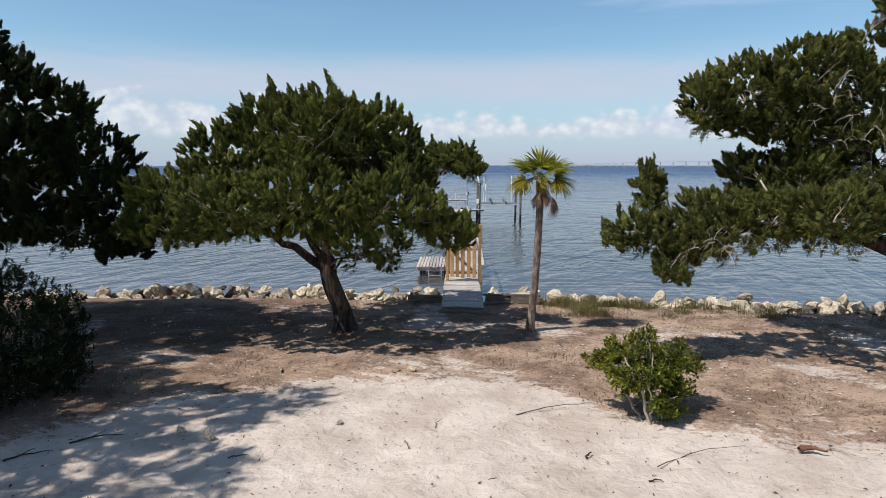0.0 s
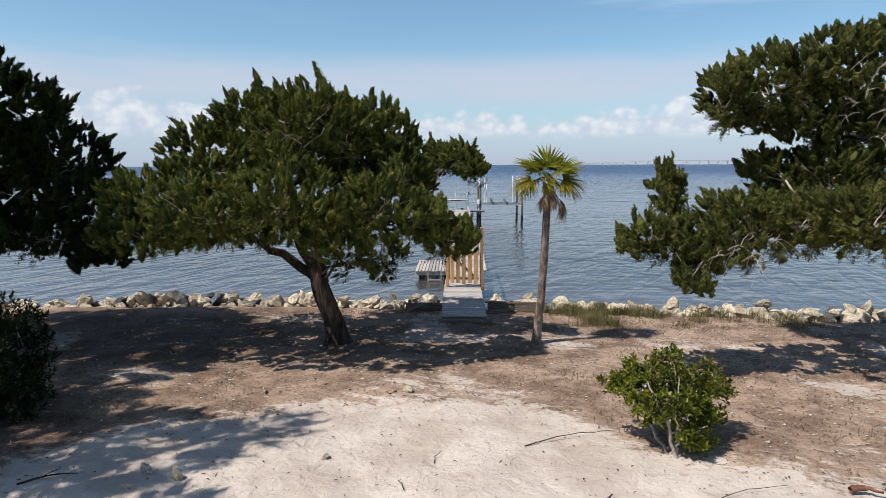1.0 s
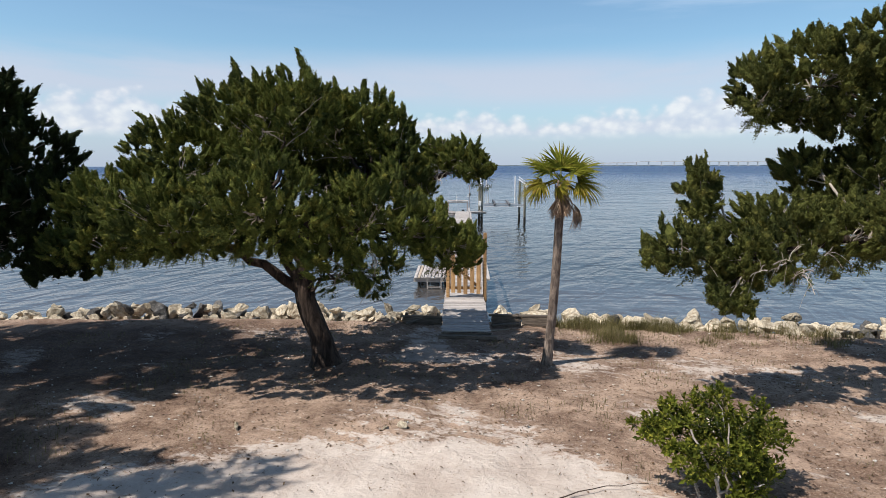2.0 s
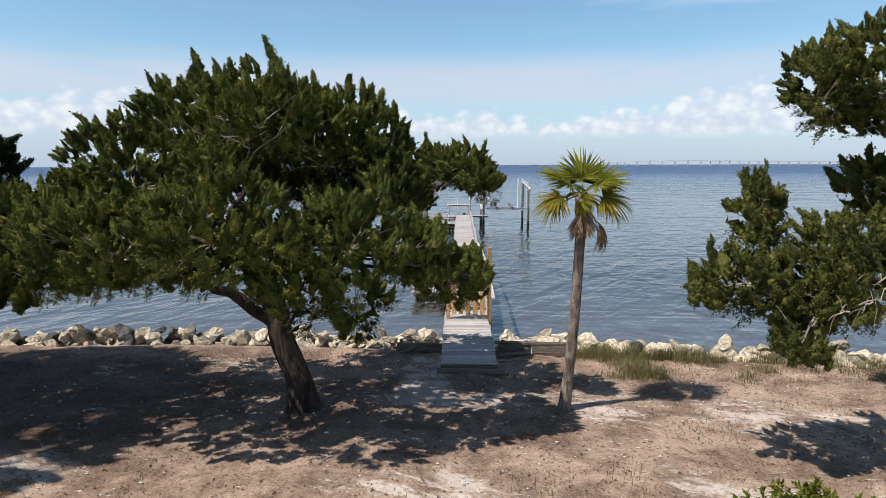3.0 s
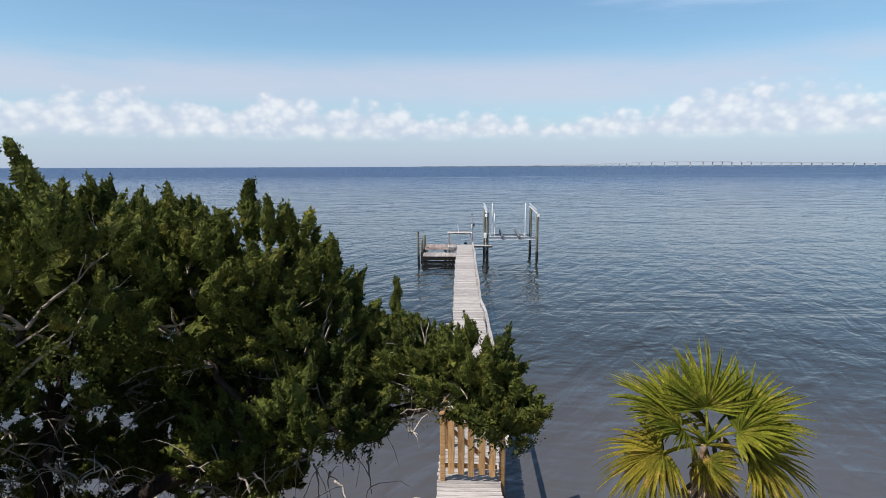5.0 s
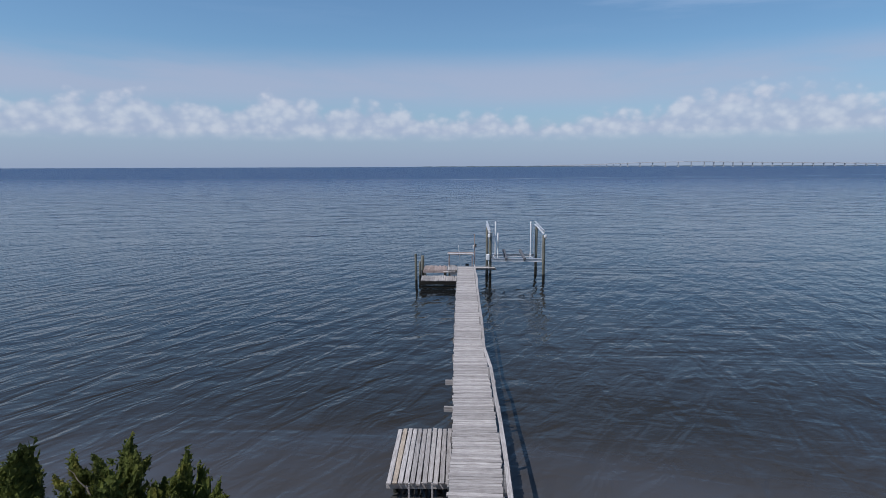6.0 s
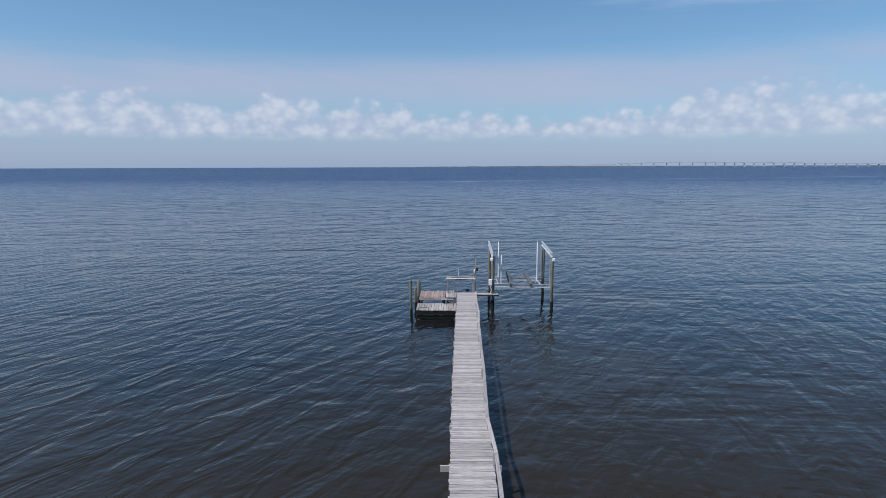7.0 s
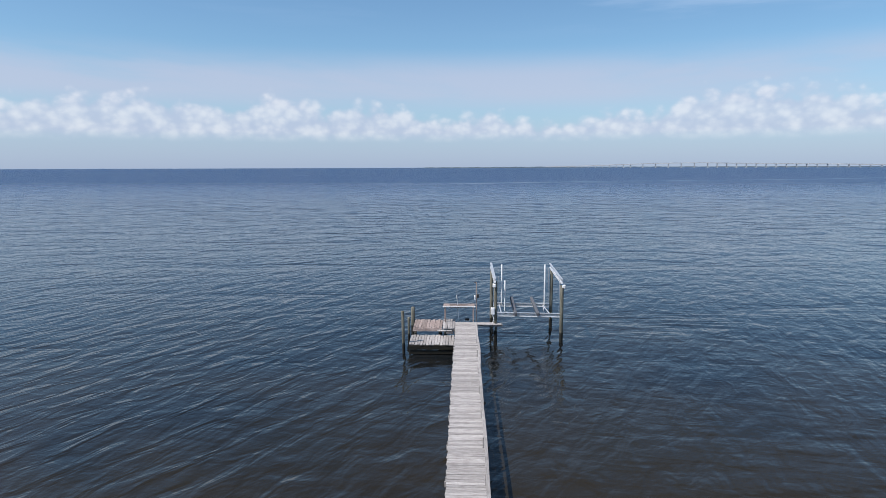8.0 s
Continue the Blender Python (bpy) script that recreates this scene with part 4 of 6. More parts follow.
def crown(lobes, kit, inner, gen, lean=(0, 0, 0), girth=0.155, spires=(), full=5, airy=()):
    """Boughs over the skins of a crown's lobes, each a bunch of plumes, with dark gaps between them."""
    out, shells = [], []
    lean = np.asarray(lean, float)
    big = girth / 0.155
    for cx, cy, cz, rx, ry, rz in lobes:
        r = np.array([rx, ry, rz])
        mean = float(np.cbrt(rx * ry * rz))
        thin = (cx, cy, cz, rx, ry, rz) in airy
        small = mean < 0.56 and not thin
        d = unit(gen.standard_normal((420, 3)))
        d = d[gen.random(len(d)) < np.interp(d[:, 2], (-1, -0.4, 0.1, 1), (0.30, 0.6, 1, 1))]
        apart = min(0.90, (0.26 if small else 0.33) * big / mean)
        picked = []
        for q in d:
            if all(np.linalg.norm(q - o) > apart for o in picked):
                picked.append(q)
        points = [np.array([cx, cy, cz])]
        for q in picked:
            if gen.random() < (0.12 if thin else 0.06):
                continue
            hangs = q[2] < (0.25 if thin else -0.30)
            axis = unit(q * np.array([0.8, 0.8, 0.5]) + np.array([0, 0, 0.10 if hangs else 0.75]) + lean * 2 + 0.18 * gen.standard_normal(3))
            tip = np.array([cx, cy, cz]) + q * r * gen.uniform(0.90, 1.08) * (1.05 if q[2] > 0.2 else 1.0)
            bough = big * gen.uniform(0.8, 1.2) * (0.85 if small else 1.0)
            heart = tip - axis * 0.10 * bough
            if any(np.linalg.norm((heart - np.array(o[:3])) / np.array(o[3:])) < (0.42 if small else 0.62) for o in lobes if o[:3] != (cx, cy, cz)):
                continue
            count = int(gen.integers(3, 6)) if hangs else int(gen.integers(full - 1, full + 3))
            for k in range(count):
                if k == 0:
                    c, ax, size = heart, axis, bough * gen.uniform(1.1, 1.5)
                else:
                    off = unit(np.cross(axis, unit(gen.standard_normal(3)))) * gen.uniform(0.10, 0.20)
                    c = heart + (off - axis * gen.uniform(-0.02, 0.22)) * bough
                    ax = unit(axis + off * 2.6 + np.array([0, 0, -0.15 if hangs else 0.22]) + 0.15 * gen.standard_normal(3))
                    size = bough * gen.uniform(0.75, 1.22)
                airier = hangs and (not thin or k % 2 == 0)
                plume(KIT_LOOSE if airier else (kit if q[1] < 0.7 else inner), c, ax, size * (0.9 if airier else (0.7 if hangs else 1.0)), gen, out)
                points.append(c)
        # shaded foliage behind the outer boughs
        for q in unit(gen.standard_normal((0 if thin else int((5 if kit is KIT_SHADE else 13) * mean * mean / big ** 2) + (4 if small else 0), 3))):
            c = np.array([cx, cy, cz]) + q * r * gen.uniform(0.45, 0.68)
            plume(inner, c, unit(q * 0.6 + np.array([0, 0, 0.6])), 1.7 * big * gen.uniform(0.8, 1.2), gen, out, 1.25)
        shells.append(np.array(points))
    for x, y, z, long, fat, tilt in spires:
        tip = np.array([x, y, z])
        axis = unit(np.array([tilt, 0.04, 1.0]))
        for s, f in ((0.16, 0.62), (0.40, 0.85), (0.66, 1.05), (0.95, 1.25)):
            for k in range(1 if s < 0.3 else 2):
                side = 0.45 * fat * unit(gen.standard_normal(3)) * (s > 0.3)
                plume(kit, tip - axis * long * s + side, unit(axis + side * 2), f * fat / 0.068, gen, out)
    return join(out), shells


def limb_to(a, b, r0, r1, gen, lift=0.3, n=8):
    a, b = np.asarray(a, float), np.asarray(b, float)
    p = arc(a, b, lift * np.linalg.norm(b - a) * 0.3, n)
    p[1:-1] += gen.standard_normal((n - 2, 3)) * 0.05 * np.linalg.norm(b - a) / 2
    return p, np.linspace(r0, r1, n)


def make_cedar(name, label, base, fork, spine, lobes, mat, kit, seed, trunk_r=0.24, twigs=9, lean=(0, 0, 0), girth=0.155, spires=(), bare=(), full=5, airy=(), group="cedars"):
    """A spreading coastal cedar. spine: points from which the limbs leave, after the fork."""
    gen = np.random.default_rng(seed)
    tree = thing(name, label, "tree", base, group=group)
    back = Matrix.Translation(-Vector(base))
    b, f = np.array(base, float), np.array(fork, float)
    s = np.linspace(0, 1, 12)[:, None]
    line = b + (f - b) * s + 0.05 * np.sin(s * 5) * np.array([[1.0, 0.5, 0]])
    line[0, 2] -= 0.15
    rad = trunk_r * (1.0 - 0.22 * s[:, 0]) + trunk_r * 0.75 * np.exp(-s[:, 0] * 14)
    # the top of the trunk bends over into the leader
    lead = np.array(spine[0], float) - f
    line = np.concatenate([line, [f + lead * 0.10 + (f - b) * 0.05, f + lead * 0.24 + (f - b) * 0.06]])
    rad = np.concatenate([rad, [trunk_r * 0.76, trunk_r * 0.66]])
    s = np.concatenate([s, [[1.0], [1.0]]])
    v, q = tube_arrays(line, rad, 18)
    # fluted trunk with root flare
    c = np.repeat(line, 18, 0)
    a = np.tile(np.linspace(0, 2 * np.pi, 18, endpoint=False), 14)
    h = np.repeat(s[:, 0], 18)
    flute = 1 + 0.10 * np.sin(3 * a + 4 * h) + 0.07 * np.sin(7 * a - 6 * h) + 0.16 * np.sin(5 * a) * np.exp(-h * 10)
    v = c + (v - c) * flute[:, None]
    part("trunk", mesh_arrays("trunk", v, q, True), M_BARK, tree, "shaggy reddish-brown trunk with a flared foot", m=back)
    starts = [f] + [np.array(p, float) for p in spine]
    for k in range(1, len(starts)):
        p = starts[k]
        o = min(starts[:k], key=lambda s0: np.linalg.norm(s0 - p) + 4 * max(0.0, s0[2] - p[2] + 0.3))
        thick = 0.66 if k == 1 else (0.50 if o is f else 0.36)
        if o is f:
            o = f - (f - b) * 0.07
        pts, r = limb_to(o, p, trunk_r * thick, trunk_r * thick * 0.62, gen, 0.1)
        v, q = tube_arrays(pts, r, 10, 0.05)
        part("limb", mesh_arrays("limb", v, q, True), M_BARK, tree, m=back)
    (cv, ct), shells = crown(lobes, kit, KIT_THIN, gen, lean, girth, spires, full, airy)
    wood = []
    for lobe, shell in zip(lobes, shells):
        centre = np.array(lobe[:3]) - np.array([0, 0, lobe[5] * 0.35])
        st = min(starts, key=lambda p: np.linalg.norm(p - centre) + 2.5 * max(0.0, p[2] - centre[2]))
        pts, r = limb_to(st, centre, trunk_r * 0.20 * min(1.0, 1.1 * lobe[3]), trunk_r * 0.07, gen, 0.25, 9)
        v, q = tube_arrays(pts, r, 8, 0.06)
        part("limb", mesh_arrays("limb", v, q, True), M_TWIG if lobe[3] * lobe[5] < 0.3 and lobe[2] > 3.5 else M_BARK, tree, m=back)
        if len(shell):
            for t in shell[gen.integers(0, len(shell), twigs)]:
                o = pts[int(gen.integers(5, 9))]
                tp, tr = limb_to(o, o + (t - o) * 0.82, 0.016, 0.004, gen, 0.10, 6)
                wood.append(tube_arrays(tp, tr, 4))
                for _ in range(2):
                    k = tp[int(gen.integers(2, 5))]
                    e = k + (t - k) * 0.6 + gen.standard_normal(3) * 0.10
                    ep, er = limb_to(k, e, 0.008, 0.003, gen, 0.1, 5)
                    wood.append(tube_arrays(ep, er, 4))
    for x, y, z, r in bare:
        o = np.array([x, y, z])
        for _ in range(13):
            a = o + gen.standard_normal(3) * np.array([r, r, r * 0.5]) * 0.55
            e = a + np.array([gen.normal(0, 0.35), gen.normal(0, 0.3), gen.uniform(-0.65, 0.25)]) * r
            tp, tr = limb_to(a, e, 0.013, 0.004, gen, 0.5, 7)
            wood.append(tube_arrays(tp, tr, 4))
            for _ in range(3):
                k = tp[int(gen.integers(2, 6))]
                ep, er = limb_to(k, k + gen.normal(0, 0.16, 3) + np.array([0, 0, -0.08]), 0.006, 0.002, gen, 0.6, 5)
                wood.append(tube_arrays(ep, er, 3))
    if wood:
        v, q = join(wood)
        part("twig_spray", mesh_arrays("twig_spray", v, q), M_TWIG, tree, "bare silvery grey twigs", m=back, kind="stuff")
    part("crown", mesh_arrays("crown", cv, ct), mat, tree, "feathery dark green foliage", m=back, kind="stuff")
    return tree


UPPER_LOBES = (
    (-7.3, 14.0, 3.5, 1.05, 1.2, 0.80), (-5.95, 14.5, 4.45, 1.25, 1.3, 0.95), (-5.1, 14.9, 5.2, 1.0, 1.1, 0.95), (-3.5, 13.95, 5.35, 0.95, 0.95, 0.78), (-4.3, 14.5, 5.15, 0.9, 1.0, 0.85),
    (-2.9, 15.05, 5.1, 0.85, 0.85, 0.78), (-2.35, 15.45, 5.1, 0.85, 0.8, 0.85), (-1.65, 15.3, 4.6, 0.62, 0.7, 0.72), (-1.45, 14.9, 4.15, 0.62, 0.6, 0.55), (-0.62, 15.15, 4.52, 0.42, 0.5, 0.40),
    (-0.2, 14.95, 4.5, 0.48, 0.5, 0.46), (0.1, 14.75, 4.25, 0.34, 0.42, 0.40), (-1.05, 15.95, 4.4, 0.32, 0.35, 0.36), (-4.6, 16.4, 4.9, 1.4, 0.9, 0.6), (-6.8, 15.7, 3.9, 1.0, 1.0, 0.85),
    (-2.5, 16.5, 4.2, 1.05, 0.9, 0.9), (-2.9, 16.0, 4.6, 0.8, 0.7, 0.6), (-1.9, 16.1, 4.0, 0.6, 0.6, 0.5), (-7.9, 13.6, 2.85, 0.55, 0.6, 0.35), (-6.6, 13.7, 2.75, 0.7, 0.6, 0.35))
MIDDLE_LOBES = (
    (-6.3, 14.9, 3.6, 0.7, 0.7, 0.4), (-2.4, 15.0, 3.8, 0.55, 0.6, 0.4), (-4.2, 13.8, 4.62, 0.7, 0.5, 0.32), (-3.75, 15.6, 4.1, 0.5, 0.5, 0.4), (-3.0, 15.7, 4.0, 0.5, 0.5, 0.4), (-4.9, 15.6, 4.3, 0.35, 0.4, 0.22), (-4.7, 15.8, 3.1, 0.9, 0.7, 0.45), (-2.6, 15.9, 3.05, 0.6, 0.5, 0.4), (-6.8, 14.9, 3.1, 0.9, 0.8, 0.5), (-3.4, 16.0, 3.2, 1.0, 0.8, 0.5))
AIRY_LOBES = ((-1.65, 12.7, 2.5, 0.5, 0.5, 0.6), (-1.75, 12.7, 2.2, 0.36, 0.4, 0.32), (-2.5, 13.2, 2.35, 0.45, 0.45, 0.45))
LOWER_LOBES = (
    (-6.8, 12.9, 2.95, 1.0, 0.9, 0.6), (-5.1, 12.4, 3.4, 1.3, 1.1, 0.8), (-3.5, 12.1, 3.65, 1.15, 0.95, 0.85), (-1.8, 12.9, 3.45, 1.0, 0.9, 0.75),
    (-0.42, 13.5, 2.82, 0.66, 0.65, 0.66),
    (-0.12, 13.75, 2.78, 0.40, 0.5, 0.46), (-0.95, 13.2, 3.2, 0.65, 0.7, 0.6), (-2.7, 13.1, 2.75, 0.75, 0.7, 0.5), (-4.2, 13.0, 3.0, 0.9, 0.8, 0.5), (-5.8, 13.4, 2.9, 0.8, 0.8, 0.45))
BACK_LOBES = ((-0.78, 14.2, 3.0, 0.48, 0.42, 0.40), (-4.1, 15.8, 5.6, 0.75, 0.6, 0.55), (-5.0, 16.2, 5.5, 0.8, 0.6, 0.6), (-3.3, 15.7, 5.55, 0.6, 0.5, 0.5), (-3.0, 17.2, 4.7, 0.9, 0.7, 0.6), (-1.9, 17.3, 4.0, 0.7, 0.7, 0.5), (-4.3, 17.2, 4.5, 0.9, 0.7, 0.6), (-1.4, 17.0, 3.85, 0.5, 0.5, 0.4))
MAIN_LOBES = UPPER_LOBES + MIDDLE_LOBES + LOWER_LOBES + BACK_LOBES + AIRY_LOBES
KIT = plume_kit(3)
KIT_THIN = plume_kit(4, 14, 46, 0.080, 0.038)
KIT_LOOSE = plume_kit(5, 18, 84, 0.085, 0.029, True)
KIT_SHADE = plume_kit(6, 14, 62, 0.10, 0.044, True)
make_cedar("cedar_tree", "spreading wind-shaped cedar with a forked trunk on the sandy bank", (-3.17, 14.75, 0.0), (-3.54, 14.72, 1.62),
           ((-3.72, 14.75, 2.7), (-5.2, 14.55, 2.62), (-4.3, 14.85, 2.75), (-3.35, 14.65, 3.2), (-6.1, 14.3, 3.1), (-2.1, 15.0, 3.75), (-4.5, 15.4, 3.6), (-3.9, 13.4, 3.2), (-0.55, 15.1, 4.12), (-5.4, 13.2, 2.95), (-2.2, 13.4, 3.0)),
           MAIN_LOBES, M_CEDAR, KIT, 21, 0.25, 9, (-0.08, 0, 0), 0.155,
           ((-3.28, 13.66, 6.55, 0.75, 0.088, -0.42), (-5.12, 15.1, 6.6, 0.5, 0.085, -0.3), (-2.39, 15.58, 6.15, 0.35, 0.09, -0.1), (-2.88, 15.0, 6.15, 0.40, 0.07, -0.12), (-3.12, 14.95, 6.02, 0.32, 0.06, -0.2), (-1.52, 15.4, 5.68, 0.45, 0.075, -0.1),
            (-1.02, 16.1, 5.15, 0.45, 0.06, -0.05), (-6.7, 14.6, 5.35, 0.35, 0.08, -0.2), (-1.28, 13.04, 4.3, 0.4, 0.08, -0.05), (-4.3, 14.2, 6.2, 0.35, 0.08, -0.25)),
           ((-4.1, 15.2, 3.7, 0.9), (-5.6, 15.0, 3.4, 0.9), (-3.1, 14.5, 3.6, 0.7), (-1.9, 14.8, 3.5, 0.55), (-2.4, 15.6, 3.5, 0.7), (-4.6, 14.2, 3.6, 0.8), (-0.9, 15.0, 4.0, 0.35), (-1.6, 13.3, 2.6, 0.5)), 5, AIRY_LOBES)

RIGHT_LOW = (
    (3.75, 12.8, 2.85, 0.68, 0.7, 0.55), (4.0, 13.05, 3.75, 0.36, 0.4, 0.65), (4.6, 12.9, 2.8, 0.8, 0.8, 0.62), (5.5, 12.9, 2.85, 0.95, 0.9, 0.68), (5.5, 13.4, 3.4, 0.8, 0.8, 0.5),
    (6.6, 13.3, 3.1, 1.1, 1.1, 0.75), (8.2, 13.8, 3.1, 1.2, 1.2, 0.8), (7.2, 11.7, 3.4, 1.1, 0.8, 0.6), (9.2, 12.0, 3.7, 1.3, 1.1, 0.8), (4.7, 12.9, 2.38, 0.42, 0.42, 0.28))
RIGHT_TOP = (
    (5.68, 14.9, 5.72, 0.58, 0.8, 0.82), (6.7, 15.0, 6.1, 1.0, 1.1, 0.85), (8.2, 15.0, 6.45, 1.15, 1.3, 0.9), (9.5, 15.0, 6.55, 1.3, 1.3, 1.0), (8.8, 15.0, 5.1, 1.2, 1.2, 0.7),
    (6.9, 15.3, 4.3, 0.7, 0.7, 0.38), (8.1, 14.8, 4.2, 1.0, 1.0, 0.55), (10.8, 14.0, 5.2, 1.3, 1.4, 1.2), (7.5, 14.9, 5.2, 0.8, 0.8, 0.5), (9.2, 13.9, 7.85, 0.42, 0.4, 0.12))
RIGHT_INNER = ((9.6, 14.6, 4.7, 1.2, 1.1, 0.8), (9.0, 14.3, 3.7, 1.1, 0.9, 0.6), (10.6, 13.6, 3.7, 1.2, 1.0, 0.9), (4.1, 12.2, 2.2, 0.14, 0.2, 0.16), (4.5, 12.35, 2.1, 0.18, 0.2, 0.14),
               (7.4, 15.2, 3.7, 0.8, 0.7, 0.55), (8.4, 15.2, 4.4, 0.9, 0.8, 0.6), (9.3, 15.0, 5.6, 1.0, 0.9, 0.7),
               (7.4, 15.1, 5.7, 0.8, 0.8, 0.6), (8.3, 15.2, 5.7, 0.9, 0.8, 0.7), (6.5, 15.0, 5.35, 0.6, 0.6, 0.4), (10.0, 14.6, 6.2, 0.9, 0.9, 0.8))
RIGHT_LOBES = RIGHT_LOW + RIGHT_TOP + RIGHT_INNER
make_cedar("cedar_tree", "large olive-green cedar reaching over the bank in two tiers", (10.4, 14.2, -0.02), (10.1, 14.2, 2.3),
           ((7.2, 13.5, 2.9), (9.6, 14.5, 4.2), (8.4, 14.8, 5.3), (5.2, 13.0, 2.7)), RIGHT_LOBES, M_CEDAR_B, KIT, 33, 0.24, 9, (-0.14, 0, 0.0), 0.165, ((3.38, 12.96, 3.52, 0.6, 0.075, -0.08), (2.94, 12.47, 3.2, 0.45, 0.08, -0.2), (3.82, 13.0, 4.5, 0.7, 0.075, -0.08), (4.10, 13.05, 4.58, 0.75, 0.07, -0.05), (5.75, 14.9, 6.75, 0.4, 0.08, 0.0)),
           ((8.2, 14.0, 5.7, 0.8), (9.2, 13.6, 4.9, 0.8), (9.0, 13.2, 3.9, 0.6), (5.0, 12.4, 2.75, 0.5)))

LEFT_LOBES = (
    (-12.5, 15.0, 6.3, 1.5, 1.5, 1.1), (-13.2, 14.9, 7.35, 1.1, 1.2, 0.95), (-11.2, 15.3, 5.7, 1.2, 1.2, 1.0), (-10.0, 15.0, 4.6, 1.15, 1.3, 0.9), (-8.95, 14.4, 3.6, 0.95, 1.1, 0.75),
    (-11.5, 13.8, 4.4, 1.7, 1.4, 1.2), (-10.0, 13.9, 2.75, 1.2, 1.1, 0.6), (-12.0, 14.0, 2.9, 1.4, 1.2, 0.75), (-8.6, 14.1, 2.35, 0.7, 0.7, 0.38),
    (-13.8, 13.8, 4.9, 1.6, 1.5, 1.3), (-12.6, 15.6, 4.6, 1.4, 1.3, 1.0), (-13.3, 14.6, 3.6, 1.5, 1.2, 0.9), (-11.3, 14.9, 3.5, 1.2, 1.1, 0.8))
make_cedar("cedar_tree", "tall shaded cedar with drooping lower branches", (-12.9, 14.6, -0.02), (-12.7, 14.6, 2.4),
           ((-11.2, 14.4, 3.2), (-12.3, 14.6, 4.6)), LEFT_LOBES, M_CEDAR_SHADE, KIT, 45, 0.28, 9, (0.1, 0, 0), 0.20)

# trees beyond the view whose shade falls on the sand and on the cedar
SHADE_A = ((-7.5, 6.6, 8.0, 0.8, 0.8, 0.7), (-8.4, 5.7, 8.0, 1.0, 1.0, 0.8), (-7.8, 3.9, 8.0, 0.9, 0.9, 0.7), (-9.4, 6.4, 8.1, 1.1, 1.0, 0.8), (-9.4, 4.3, 8.0, 1.3, 1.2, 0.9),
           (-10.9, 5.5, 8.3, 1.4, 1.4, 1.0), (-10.7, 3.3, 8.0, 1.4, 1.3, 1.0), (-12.4, 4.6, 8.2, 1.6, 1.5, 1.1), (-8.8, 2.5, 7.8, 1.0, 0.9, 0.7), (-12.4, 2.1, 8.0, 1.6, 1.5, 1.0),
           (-13.0, 6.9, 8.2, 1.4, 1.3, 1.0), (-11.4, 7.6, 8.2, 1.3, 1.2, 0.9), (-12.3, 8.4, 8.0, 1.1, 1.1, 0.9),
           (-10.2, 5.0, 6.6, 1.2, 1.1, 0.7), (-11.4, 4.4, 6.7, 1.2, 1.1, 0.7), (-10.9, 6.0, 6.6, 1.0, 0.9, 0.6))
make_cedar("cedar_tree", "tall shade-casting cedar at the edge of the sand", (-10.2, 4.4, 0.2), (-10.1, 4.5, 4.8),
           ((-9.4, 4.8, 6.8), (-11.4, 4.4, 6.8)), SHADE_A, M_CEDAR, KIT_SHADE, 57, 0.26, 5, girth=0.22, full=7)
SHADE_B = ((-16.0, 10.6, 9.0, 2.2, 2.0, 1.7), (-14.2, 11.4, 8.2, 1.6, 1.5, 1.2), (-17.0, 12.6, 9.6, 2.0, 1.9, 1.6), (-14.8, 9.2, 7.4, 1.8, 1.6, 1.3),
           (-13.4, 10.2, 6.6, 1.2, 1.2, 0.9), (-15.6, 13.2, 10.4, 1.8, 1.8, 1.4), (-17.2, 9.4, 7.2, 2.0, 1.8, 1.5), (-11.6, 9.9, 9.0, 1.3, 1.2, 0.9),
           (-12.6, 10.9, 9.6, 1.4, 1.3, 1.0), (-13.2, 8.9, 8.6, 1.4, 1.2, 0.9), (-12.4, 12.3, 10.4, 1.3, 1.2, 0.9))
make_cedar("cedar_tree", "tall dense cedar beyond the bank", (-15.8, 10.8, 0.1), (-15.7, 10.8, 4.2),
           ((-14.8, 10.6, 6.2), (-13.6, 10.4, 7.6)), SHADE_B, M_CEDAR_SHADE, KIT_THIN, 63, 0.32, 5, girth=0.40)


# ---- palm ----
def frond_mesh(gen, reach, spread, petiole, droop, segs=34, wide=0.016, cup=0.22):
    """A fan leaf along +x from the origin: stalk, then folded segments out of its end."""
    v_all = []
    pts = arc((0, 0, 0), (petiole, 0, 0.0), 0.03, 5)
    v_all.append(tube_arrays(pts, np.linspace(0.016, 0.010, 5), 5))
    hub = pts[-1]
    angles = np.linspace(-spread, spread, segs) + gen.normal(0, 0.02, segs)
    for a in angles:
        ln = reach * (1.0 - 0.28 * (abs(a) / spread) ** 2) * (0.88 + 0.2 * gen.random())
        d = np.array([math.cos(a), math.sin(a), cup * abs(math.sin(a)) + gen.normal(0, 0.035)])
        side = np.array([-math.sin(a), math.cos(a), 0])
        s = np.array([0.0, 0.22, 0.5, 0.78, 1.0])
        mid = hub + d * ln * s[:, None]
        mid[:, 2] -= droop * ln * s ** 2.4 * (0.6 + 0.8 * gen.random())
        mid += side * (gen.normal(0, 0.05) * ln * s ** 2)[:, None]
        w = wide * np.array([0.35, 1.0, 0.95, 0.55, 0.05]) * (0.85 + 0.3 * gen.random())
        lo = mid - side * w[:, None] + np.array([0, 0, 1]) * (w * 0.55)[:, None]
        hi = mid + side * w[:, None] + np.array([0, 0, 1]) * (w * 0.55)[:, None]
        v = np.stack([lo, mid, hi], 1).reshape(-1, 3)
        i = np.arange(4)[:, None] * 3 + np.arange(2)
        q = np.stack([i, i + 1, i + 4, i + 3], -1).reshape(-1, 4)
        v_all.append((v, q))
    v, q = join(v_all)
    return mesh_arrays("frond", v, q)


